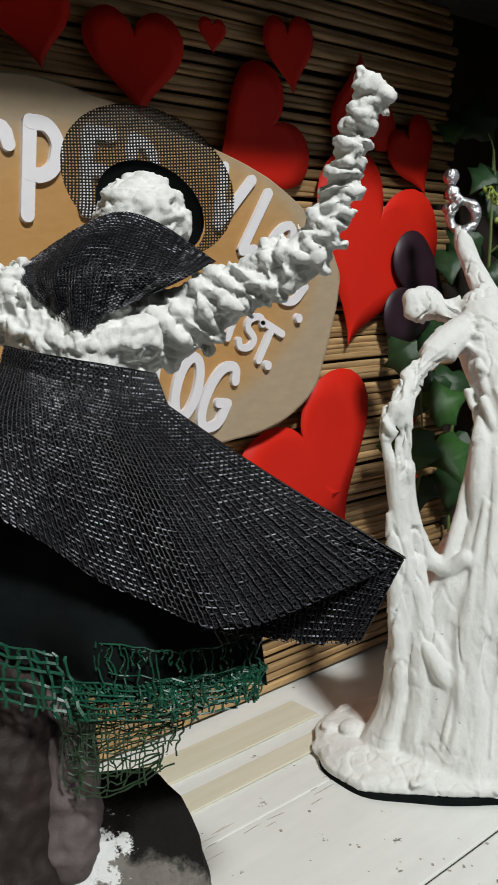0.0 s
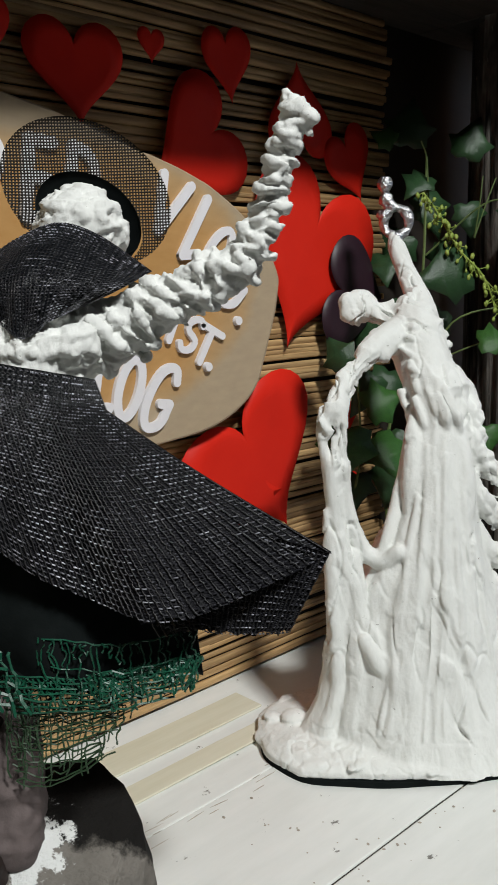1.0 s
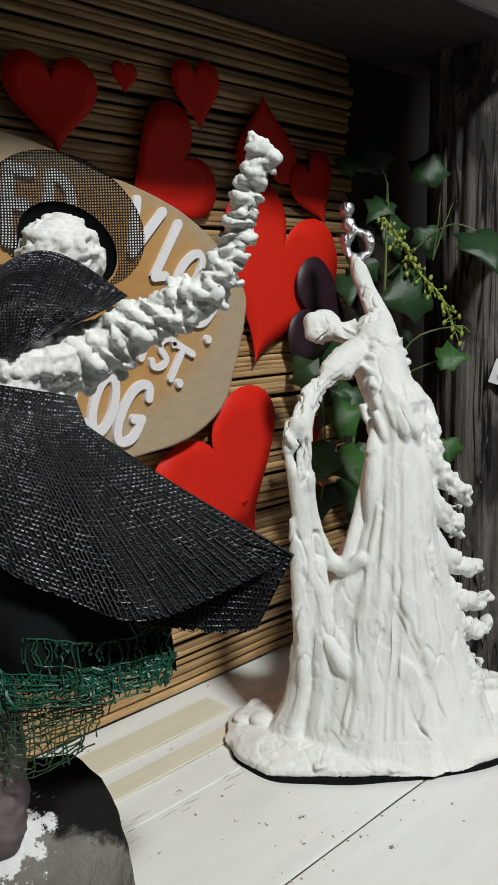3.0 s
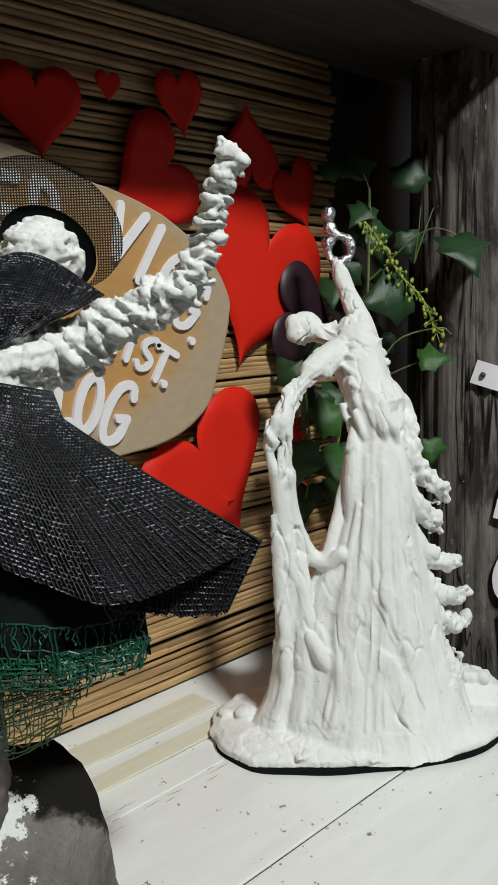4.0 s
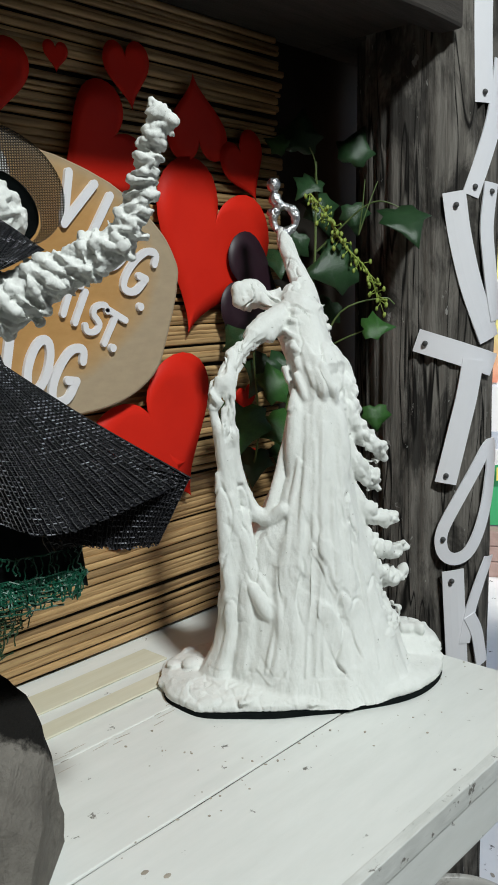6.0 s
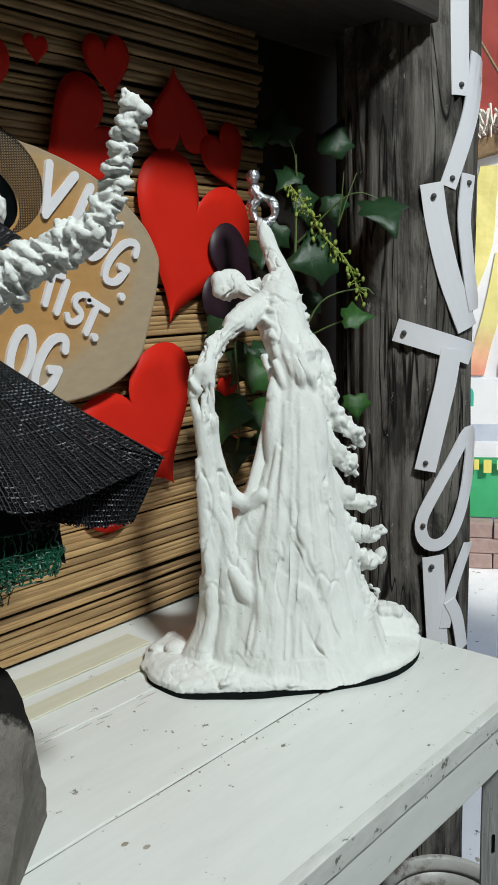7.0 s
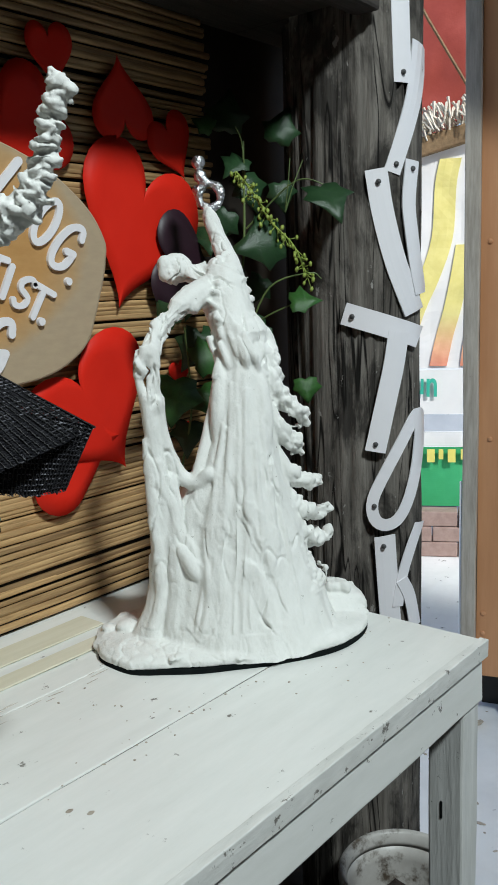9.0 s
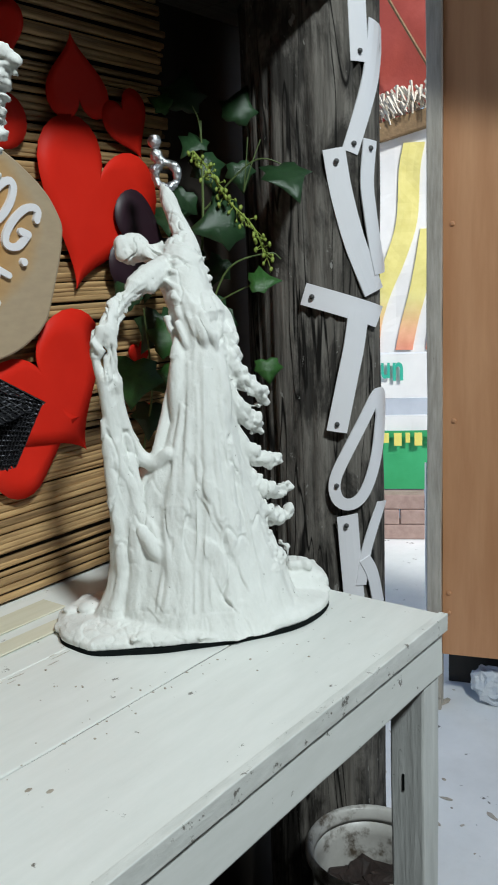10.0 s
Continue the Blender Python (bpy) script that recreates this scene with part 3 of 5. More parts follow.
for x, z, w, h, turn in ((0.288, 1.118, 0.024, 0.034, 0), (0.316, 1.120, 0.022, 0.034, 0), (0.283, 1.066, 0.012, 0.03, 20)):
    bm = box(-w / 2, w / 2, -0.004, 0, -h / 2, h / 2, 0.0015)
    bm.transform(Matrix.Translation((x, FACE - 0.0002, z)) @ Matrix.Rotation(radians(turn), 4, "Y"))
    part("bar", bm, LETTER, sign)


# ---- paper hearts on the wall ----
def heart_outline(n=48):
    pts = []
    for i in range(n):
        a = 2 * math.pi * i / n
        pts.append((16 * math.sin(a) ** 3 / 32, (13 * math.cos(a) - 5 * math.cos(2 * a) - 2 * math.cos(3 * a) - math.cos(4 * a)) / 32 + 0.08))
    return pts


def heart(x, z, size, turn, y, material, label, seed, tall=1.0):
    """A cut paper heart, a little curled off the wall; its tip points down at turn 0."""
    bm = bmesh.new()
    pts = heart_outline()
    c, s = math.cos(radians(turn)), math.sin(radians(turn))
    fronts, backs = [], []
    for k in (0.0, 0.35, 0.7, 1.0):
        rf, rb = [], []
        for px, pz in ([(0, 0)] if k == 0 else pts):
            px, pz = px * k * size, pz * k * size * tall
            lift = 0.0035 * max(0.0, noise.noise(Vector((px * 16 + seed, pz * 16, seed)))) + 0.0025 * k * k * abs(noise.noise(Vector((seed, px * 8, 2.0))))
            q = Vector((x + px * c - pz * s, y - lift, z + px * s + pz * c))
            rf.append(bm.verts.new(q))
            rb.append(bm.verts.new(q + Vector((0, 0.0006, 0))))
        fronts.append(rf)
        backs.append(rb)
    n = len(pts)
    for rings in (fronts, backs):
        for i in range(n):
            bm.faces.new((rings[0][0], rings[1][i], rings[1][(i + 1) % n]))
        for a, b in zip(rings[1:], rings[2:]):
            for i in range(n):
                bm.faces.new((a[i], a[(i + 1) % n], b[(i + 1) % n], b[i]))
    for i in range(n):
        bm.faces.new((fronts[-1][i], fronts[-1][(i + 1) % n], backs[-1][(i + 1) % n], backs[-1][i]))
    return solo("paper_heart", bm, material, label, "paper heart", group="paper hearts on the stick wall", smooth=True)


HY = WALL - 0.0085
for i, (x, z, size, turn, dy, tall) in enumerate((
        (0.655, 1.143, 0.175, -22, 0.0, 1.08), (0.5806, 0.954, 0.182, 30, 0.002, 0.87), (0.552, 0.925, 0.130, 95, 0.0, 1.0),
        (0.718, 1.236, 0.070, 28, 0.0, 1.15), (0.645, 1.280, 0.085, 184, 0.0, 1.1), (0.516, 1.237, 0.106, -58, 0.0, 1.05),
        (0.556, 1.306, 0.056, 8, 0.0, 1.2), (0.405, 1.278, 0.086, 3, 0.0, 0.95), (0.325, 1.292, 0.062, 10, 0.0, 1.0),
        (0.474, 1.308, 0.026, 0, 0.0, 1.1), (0.712, 0.985, 0.036, 12, 0.0, 1.0), (0.722, 0.91, 0.034, -30, 0.0, 1.0))):
    heart(x, z, size, turn, HY - dy, RED, "glossy red paper heart stuck to the bamboo wall", i * 3.7 + 1, tall)
heart(0.724, 1.109, 0.112, 74, HY - 0.0045, PURPLE, "dark purple paper heart overlapping a red one on the wall", 77.0)


# ---- white plates on the post ----
LEAN_TO = radians(33)
FWD = Vector((math.cos(LEAN_TO), math.sin(LEAN_TO), 0))
SIDE = Vector((math.sin(LEAN_TO), -math.cos(LEAN_TO), 0))


def on_post(u, v, off):
    """A place on the post's bark: u across, v above the tabletop, off from the surface."""
    a = math.asin(max(-0.995, min(0.995, u / (PR + 0.006))))
    d = -FWD * math.cos(a) + SIDE * math.sin(a)
    return Vector((PX, PY, TOP + v)) + d * (PR + off)


def strip(bm, pts, width, n=40, off=0.005, closed=False):
    """A flat strip of sheet bent round the post along a path of (u, v)."""
    path = [Vector((p[0], p[1])) for p in smooth_path(pts, n)]
    front, behind = [], []
    for i, p in enumerate(path):
        a, b = path[max(i - 1, 0)], path[min(i + 1, n - 1)]
        if closed:
            a, b = path[(i - 1) % (n - 1)], path[(i + 1) % (n - 1)]
        d = (b - a).normalized()
        q = Vector((-d.y, d.x)) * width / 2
        front.append([bm.verts.new(on_post(*(p + q * k), off)) for k in (1, 0.33, -0.33, -1)])
        behind.append([bm.verts.new(on_post(*(p + q * k), off - 0.0016)) for k in (1, 0.33, -0.33, -1)])
    for i in range(n - 1):
        for k in range(3):
            bm.faces.new((front[i][k], front[i][k + 1], front[i + 1][k + 1], front[i + 1][k]))
            bm.faces.new((behind[i][k], behind[i][k + 1], behind[i + 1][k + 1], behind[i + 1][k]))
        for k in (0, 3):
            bm.faces.new((front[i][k], front[i + 1][k], behind[i + 1][k], behind[i][k]))
    for i in (0, n - 1):
        for k in range(3):
            bm.faces.new((front[i][k], front[i][k + 1], behind[i][k + 1], behind[i][k]))
    return bm


def plate(label, strips, screws, v0):
    t = thing("white_plate", on_post(0.03, v0, 0.004), label, "plate", group="plates on the post")
    sheets = []
    for j, (pts, width) in enumerate(strips):
        sheets.append(part("strip", strip(bmesh.new(), pts, width, off=0.0055 + 0.0010 * j), PLATE, t))
    for k, (u, v) in enumerate(screws):
        b = bmesh.new()
        ball(b, on_post(u, v, 0.0062 + 0.001 * (len(strips) - 1)), (0.0033, 0.0033, 0.0033), sub=2)
        part("screw", b, SCREW, sheets[min(k, len(sheets) - 1)], "small dark screw head")
    return t


plate("straight white strip of plastic screwed to the post", [([(0.0590, 0.556), (0.0575, 0.60), (0.056, 0.66), (0.056, 0.78)], 0.0215)], [(0.0590, 0.567)], 0.557)
plate("curved white strip of plastic screwed to the post", [([(0.0815, 0.605), (0.0775, 0.57), (0.0725, 0.54), (0.063, 0.507), (0.0455, 0.456)], 0.0195)], [(0.0500, 0.4655)], 0.455)
plate("forked white plate of plastic strips screwed to the post", [([(0.0265, 0.4600), (0.0345, 0.411), (0.050, 0.353), (0.0735, 0.294)], 0.0265), ([(0.0700, 0.4715), (0.0655, 0.424), (0.0690, 0.388), (0.0755, 0.346), (0.0820, 0.316)], 0.0165)], [(0.0286, 0.4455), (0.0695, 0.4614)], 0.296)
plate("white plate with a crossbar and a stem, screwed to the post", [([(-0.0135, 0.2965), (0.028, 0.283), (0.0627, 0.2705), (0.080, 0.263)], 0.0265), ([(0.0525, 0.272), (0.0455, 0.230), (0.0375, 0.195), (0.0222, 0.128)], 0.0255)], [(-0.0035, 0.2925), (0.0225, 0.1375)], 0.126)
plate("white ring-shaped plate screwed to the post", [([(0.0812, 0.140), (0.0800, 0.165), (0.0745, 0.1660), (0.0600, 0.1430), (0.0290, 0.0900), (0.0185, 0.0640), (0.0215, 0.0430), (0.0350, 0.0340), (0.0520, 0.0400), (0.0660, 0.0640), (0.0760, 0.1000), (0.0812, 0.140)], 0.0150)], [(0.0205, 0.0600)], 0.03)
plate("split white plate of plastic strips screwed to the post", [([(0.0335, 0.0200), (0.0365, -0.032), (0.0415, -0.11)], 0.0265), ([(0.0800, 0.0260), (0.0680, 0.0000), (0.0560, -0.035), (0.0490, -0.075)], 0.0135), ([(0.0540, -0.040), (0.0640, -0.065), (0.0720, -0.11)], 0.0145)], [(0.0310, 0.0080)], -0.1)


# ---- ivy ----
def leaf_mesh(name, seed, slim=1.0):
    """A five-lobed ivy leaf with a folded midrib, about one unit long, lying in x and y."""
    rnd = random.Random(seed)
    lobes = ((0.0, -0.02), (-0.16, -0.10), (-0.38, -0.04), (-0.38, 0.15), (-0.55, 0.38), (-0.36, 0.47), (-0.20, 0.68), (0.0, 1.0), (0.20, 0.67), (0.35, 0.48), (0.53, 0.36), (0.37, 0.15), (0.40, -0.05), (0.15, -0.10))
    bm = bmesh.new()
    mid = [bm.verts.new((0, y, -0.02 * y)) for y in (0.16, 0.42, 0.7)]
    rim = []
    for x, y in lobes:
        x, y = x * slim * (1 + rnd.uniform(-0.1, 0.1)), y * (1 + rnd.uniform(-0.06, 0.06))
        rim.append(bm.verts.new((x, y, 0.16 * abs(x) - 0.1 * y * y + rnd.uniform(-0.03, 0.03))))
    near = [0, 0, 0, 0, 1, 1, 2, 2, 2, 1, 1, 0, 0, 0]
    n = len(rim)
    for i in range(n):
        a, b = near[i], near[(i + 1) % n]
        bm.faces.new((mid[a], rim[i], rim[(i + 1) % n]))
        if a != b:
            bm.faces.new((mid[a], rim[(i + 1) % n], mid[b]))
    ext = bmesh.ops.extrude_face_region(bm, geom=bm.faces[:])
    for v in ext["geom"]:
        if isinstance(v, bmesh.types.BMVert):
            v.co.z -= 0.012
    return bm


def ivy():
    t = thing("ivy", (0.80, 0.50, 0.76), "green ivy sprig beside a post, shaded leaves coloured darker, yellow-green buds", "plant")
    kinds = [mesh_of("leaf", leaf_mesh("leaf", k, 1.0 + 0.08 * k), LEAF, True) for k in range(3)]
    shade_kinds = [mesh_of("leaf", leaf_mesh("leaf", k + 5, 1.0), SHADELEAF, True) for k in range(3)]
    rnd = random.Random(4)
    view = Vector((-0.74, -0.66, 0.12)).normalized()
    spots = ((0.772, 0.525, 1.262, 0.026, 60, 0), (0.790, 0.520, 1.262, 0.050, -10, 1), (0.800, 0.505, 1.228, 0.038, 140, 1), (0.842, 0.485, 1.250, 0.044, -20, 1),
             (0.838, 0.480, 1.200, 0.035, 190, 1), (0.834, 0.418, 1.19, 0.058, 195, 1), (0.800, 0.455, 1.132, 0.060, 98, 1), (0.790, 0.43, 1.062, 0.034, -82, 0),
             (0.775, 0.515, 1.105, 0.040, 200, 1), (0.80, 0.50, 1.045, 0.050, 170, 1), (0.76, 0.52, 1.03, 0.045, 160, 1), (0.655, 0.490, 0.985, 0.052, 170, 0), (0.690, 0.485, 0.972, 0.050, 200, 0),
             (0.700, 0.50, 1.000, 0.044, -70, 0), (0.715, 0.505, 1.030, 0.046, 150, 1), (0.735, 0.50, 0.97, 0.046, 190, 1), (0.678, 0.508, 1.045, 0.036, 40, 1), (0.840, 0.450, 0.968, 0.030, 185, 0),
             (0.80, 0.505, 0.985, 0.044, 180, 1), (0.77, 0.52, 0.93, 0.05, 170, 1), (0.825, 0.50, 1.09, 0.04, 150, 1), (0.852, 0.51, 1.16, 0.04, 170, 1), (0.70, 0.515, 0.93, 0.04, 175, 1), (0.82, 0.52, 1.21, 0.045, 200, 1), (0.80, 0.53, 1.17, 0.045, 150, 1), (0.765, 0.53, 1.15, 0.042, 190, 1), (0.83, 0.51, 1.03, 0.045, 175, 1), (0.74, 0.525, 1.08, 0.04, 160, 1))
    for i, (x, y, z, size, spin, dark) in enumerate(spots):
        ob = part("leaf", (shade_kinds if dark else kinds)[i % 3], None, t)
        q = (view + Vector((rnd.uniform(-0.45, 0.45), rnd.uniform(-0.45, 0.45), rnd.uniform(-0.1, 0.6)))).to_track_quat("Z", "Y").to_matrix().to_4x4()
        ob.matrix_basis = Matrix.Translation((x, y, z)) @ q @ Matrix.Rotation(radians(spin), 4, "Z") @ Matrix.Diagonal((size, size, size, 1))
    for pts, r in ((((0.78, 0.53, 0.80), (0.77, 0.53, 0.95), (0.80, 0.51, 1.1), (0.81, 0.51, 1.25)), 0.0022), (((0.79, 0.50, 1.02), (0.80, 0.47, 1.08), (0.825, 0.43, 1.095), (0.835, 0.42, 1.088)), 0.0013),
                   (((0.785, 0.50, 1.03), (0.79, 0.46, 1.05), (0.81, 0.425, 1.066)), 0.0012), (((0.81, 0.51, 1.15), (0.83, 0.45, 1.20), (0.846, 0.41, 1.19)), 0.0012),
                   (((0.69, 0.52, 0.88), (0.70, 0.51, 0.95), (0.695, 0.51, 1.04)), 0.0015), (((0.80, 0.50, 1.20), (0.795, 0.50, 1.245), (0.785, 0.50, 1.262)), 0.001),
                   (((0.815, 0.455, 1.165), (0.825, 0.45, 1.195), (0.845, 0.45, 1.225)), 0.0008), (((0.815, 0.455, 1.165), (0.815, 0.45, 1.195), (0.82, 0.45, 1.225)), 0.0008)):
        bm = bmesh.new()
        path = smooth_path(pts, 16)
        tube(bm, path, [r * (1 - 0.4 * k / 15) for k in range(16)], 6)
        part("stem", bm, STEM, t)
    line = smooth_path(((0.749, 0.472, 1.207), (0.769, 0.466, 1.186), (0.791, 0.460, 1.156), (0.812, 0.442, 1.126), (0.824, 0.432, 1.090)), 40)
    bm = bmesh.new()
    tube(bm, line, [0.0011] * 40, 6)
    for k, p in enumerate(line):
        for _ in range(2):
            o = Vector((rnd.uniform(-0.012, 0.008), rnd.uniform(-0.01, 0.004), rnd.uniform(-0.014, 0.004)))
            q = Vector(p) + o
            r = rnd.uniform(0.0014, 0.0030)
            ball(bm, q, (r, r * 0.7, r * 1.4), Matrix.Rotation(rnd.uniform(-0.7, 0.7), 4, "Y"), sub=1)
            tube(bm, [Vector(p), q], [0.0005, 0.0005], 4)
    tagged(part("bud_spray", bm, BUD, t, "spray of small yellow-green buds", True), kind="stuff")


ivy()


# ---- white figure statue ----
def frame_at(cx, cy, turn):
    w = Vector((math.cos(turn), math.sin(turn), 0))
    u = Vector((math.sin(turn), -math.cos(turn), 0))
    return lambda p: Vector((cx, cy, TOP)) + u * p[0] + w * p[2] + Vector((0, 0, p[1]))


def limb(bm, at, pts, n=20, sides=12, ends=True):
    """A tube through (u, v, w, radius)."""
    path = smooth_path(pts, n)
    tube(bm, [at(p) for p in path], [max(p[3], 0.001) for p in path], sides)
    if ends:
        for p in (path[0], path[-1]):
            ball(bm, at(p), [max(p[3], 0.001) * 0.99] * 3, sub=2)


def loft(bm, at, rows, cols, ridge):
    """A closed body from rows of (v, left, right, middle depth, half depth) with ridges round it."""
    rings = []
    for j, (v, l, r, wm, wd) in enumerate(rows):
        ring = []
        for k in range(cols):
            a = 2 * math.pi * k / cols
            f = 1 + ridge(a, v)
            ring.append(bm.verts.new(at(((l + r) / 2 + (r - l) / 2 * math.cos(a) * f, v, wm + wd * math.sin(a) * f))))
        rings.append(ring)
    for a, b in zip(rings, rings[1:]):
        for k in range(cols):
            bm.faces.new((a[k], a[(k + 1) % cols], b[(k + 1) % cols], b[k]))
    bm.faces.new(rings[0])
    bm.faces.new(rings[-1])


def white_statue():
    at = frame_at(0.60, 0.38, radians(42))
    rnd = random.Random(11)
    bm = bmesh.new()
    # skirt with falling folds
    rows = smooth_path([(0.300, 0.018, 0.036, 0.014, 0.006), (0.275, 0.008, 0.046, 0.002, 0.018), (0.255, 0.002, 0.047, -0.004, 0.025), (0.225, -0.004, 0.047, -0.010, 0.031), (0.19, -0.014, 0.053, -0.016, 0.037),
                        (0.165, -0.026, 0.058, -0.02, 0.040), (0.13, -0.045, 0.067, -0.025, 0.044), (0.09, -0.055, 0.075, -0.03, 0.048), (0.05, -0.060, 0.090, -0.032, 0.052), (0.018, -0.072, 0.101, -0.034, 0.06), (0.004, -0.084, 0.110, -0.034, 0.068)], 60)
    loft(bm, at, rows, 150, lambda a, v: (0.06 * noise.noise(Vector((math.cos(a) * 5, math.sin(a) * 5, v * 4))) + 0.035 * abs(noise.noise(Vector((math.cos(a) * 11, math.sin(a) * 11, v * 5)))) + 0.008 * noise.noise(Vector((math.cos(a) * 30, math.sin(a) * 30, v * 8)))) * min(1.0, (0.30 - v) / 0.07))

    def skin(u, v):
        """Depth of the skirt's front at (u, v)."""
        _, l, r, wm, wd = min(rows, key=lambda q: abs(q[0] - v))
        return wm - wd * math.sqrt(max(0.0, 1 - ((2 * u - l - r) / (r - l)) ** 2))
    # cloak column under the lowered arm
    limb(bm, at, [(-0.0635, 0.236, -0.047, 0.008), (-0.061, 0.205, -0.047, 0.0075), (-0.058, 0.17, -0.047, 0.009), (-0.056, 0.13, -0.047, 0.0115), (-0.055, 0.08, -0.046, 0.0145), (-0.060, 0.04, -0.045, 0.018), (-0.066, 0.01, -0.045, 0.026)], 30)
    limb(bm, at, [(-0.055, 0.245, -0.044, 0.006), (-0.0535, 0.215, -0.044, 0.0055), (-0.047, 0.185, -0.042, 0.006), (-0.036, 0.163, -0.04, 0.007), (-0.022, 0.158, -0.045, 0.008), (-0.012, 0.166, -0.05, 0.007)], 24)
    limb(bm, at, [(-0.066, 0.2, -0.05, 0.0035), (-0.062, 0.13, -0.055, 0.005), (-0.060, 0.06, -0.058, 0.006), (-0.070, 0.02, -0.06, 0.008)])
    limb(bm, at, [(-0.047, 0.165, -0.044, 0.005), (-0.044, 0.12, -0.052, 0.009), (-0.042, 0.07, -0.056, 0.012), (-0.046, 0.02, -0.058, 0.017)])
    limb(bm, at, [(-0.040, 0.102, -0.064, 0.004), (-0.030, 0.085, -0.068, 0.007), (-0.024, 0.072, -0.068, 0.004)])
    limb(bm, at, [(0.000, 0.25, -0.012, 0.005), (-0.007, 0.215, -0.022, 0.005), (-0.017, 0.18, -0.035, 0.006), (-0.024, 0.162, -0.044, 0.005)])
    # torso leaning back
    limb(bm, at, [(0.028, 0.245, -0.002, 0.026), (0.025, 0.278, 0.006, 0.0245), (0.016, 0.302, 0.022, 0.0225), (0.010, 0.324, 0.04, 0.0235), (0.008, 0.342, 0.055, 0.018), (0.006, 0.352, 0.062, 0.010)], 26, 20)
    for k in range(4, 9):
        v = 0.262 + 0.009 * k
        limb(bm, at, [(0.009, v + rnd.uniform(-0.004, 0.004), -0.02 + 0.008 * k, 0.003), (0.018, v - 0.004, -0.024 + 0.008 * k, 0.004), (0.042 - 0.001 * k, v + rnd.uniform(-0.003, 0.009), -0.014 + 0.008 * k, 0.003)], 12, 8)
    limb(bm, at, [(0.026, 0.345, 0.055, 0.005), (0.031, 0.315, 0.036, 0.006), (0.041, 0.288, 0.018, 0.007), (0.050, 0.266, 0.01, 0.007)])
    limb(bm, at, [(0.027, 0.245, -0.008, 0.022), (0.023, 0.275, -0.002, 0.0215), (0.017, 0.295, 0.010, 0.021), (0.012, 0.318, 0.030, 0.022)], 20, 16)
    # head thrown back
    ball(bm, at((-0.042, 0.354, 0.057)), (0.012, 0.012, 0.010))
    ball(bm, at((-0.033, 0.350, 0.06)), (0.0185, 0.0185, 0.0165))
    limb(bm, at, [(-0.046, 0.357, 0.055, 0.009), (-0.034, 0.353, 0.06, 0.016), (-0.014, 0.343, 0.06, 0.013), (0.004, 0.338, 0.056, 0.015)])
    # lowered arm
    limb(bm, at, [(-0.004, 0.330, 0.035, 0.015), (-0.022, 0.322, 0.012, 0.013), (-0.042, 0.306, -0.012, 0.011), (-0.056, 0.290, -0.03, 0.0105), (-0.0605, 0.277, -0.04, 0.0115)], 30)
    limb(bm, at, [(-0.063, 0.280, -0.042, 0.008), (-0.0695, 0.264, -0.046, 0.0045), (-0.0695, 0.25, -0.047, 0.0042), (-0.065, 0.236, -0.047, 0.006)])
    limb(bm, at, [(-0.058, 0.278, -0.042, 0.008), (-0.0560, 0.264, -0.045, 0.0058), (-0.0555, 0.25, -0.046, 0.0055), (-0.060, 0.236, -0.047, 0.006)])
    # raised arm
    limb(bm, at, [(0.016, 0.340, 0.055, 0.017), (0.017, 0.356, 0.072, 0.011), (0.011, 0.372, 0.088, 0.0095), (0.006, 0.388, 0.1, 0.0085), (0.001, 0.402, 0.109, 0.0085), (-0.001, 0.412, 0.113, 0.0065)], 26)
    # torn flaps curling off the back of the skirt
    for line in ([(0.036, 0.292, 0.016, 0.008), (0.047, 0.274, 0.004, 0.0115), (0.0500, 0.250, -0.006, 0.0105), (0.056, 0.232, -0.010, 0.0095), (0.068, 0.219, -0.010, 0.0090), (0.0780, 0.2115, -0.008, 0.0080), (0.079, 0.203, -0.004, 0.0065)],
                 [(0.044, 0.224, -0.018, 0.007), (0.054, 0.205, -0.018, 0.0085), (0.062, 0.192, -0.016, 0.0090), (0.071, 0.184, -0.012, 0.0080), (0.0760, 0.178, -0.008, 0.0060)],
                 [(0.050, 0.180, -0.022, 0.007), (0.060, 0.163, -0.024, 0.0075), (0.071, 0.1520, -0.021, 0.0078), (0.083, 0.1480, -0.016, 0.0068), (0.0905, 0.1460, -0.010, 0.0064)],
                 [(0.062, 0.136, -0.026, 0.0075), (0.072, 0.124, -0.024, 0.0080), (0.084, 0.1175, -0.018, 0.0062), (0.0945, 0.1165, -0.012, 0.0056), (0.0980, 0.1180, -0.008, 0.0066)],
                 [(0.066, 0.110, -0.028, 0.0085), (0.075, 0.099, -0.026, 0.0082), (0.086, 0.0915, -0.018, 0.0064), (0.0950, 0.0905, -0.012, 0.0056), (0.0990, 0.0920, -0.008, 0.0066)]):
        limb(bm, at, line, 22, 12)
        u, v, w, r = line[-1]
        for _ in range(5):
            ball(bm, at((u + rnd.uniform(-0.010, 0.003), v + rnd.uniform(-0.006, 0.005), w + rnd.uniform(-0.006, 0.004))), (rnd.uniform(0.0025, 0.0045), rnd.uniform(0.002, 0.004), rnd.uniform(0.002, 0.004)), sub=2)
    # bunched cloth at the waist and across the chest
    for k in range(9):
        u, v = 0.000 + 0.006 * k + rnd.uniform(-0.003, 0.003), 0.262 + rnd.uniform(-0.008, 0.012)
        limb(bm, at, [(u - 0.006, v + 0.016, skin(u, v) + 0.001, 0.0030), (u, v, skin(u, v) - 0.005, 0.0040), (u + 0.003, v - 0.014, skin(u, v) - 0.003, 0.0026)], 10, 8)
    for k in (0, 1.4, 3.1, 4.2):
        j = rnd.uniform(-0.006, 0.006)
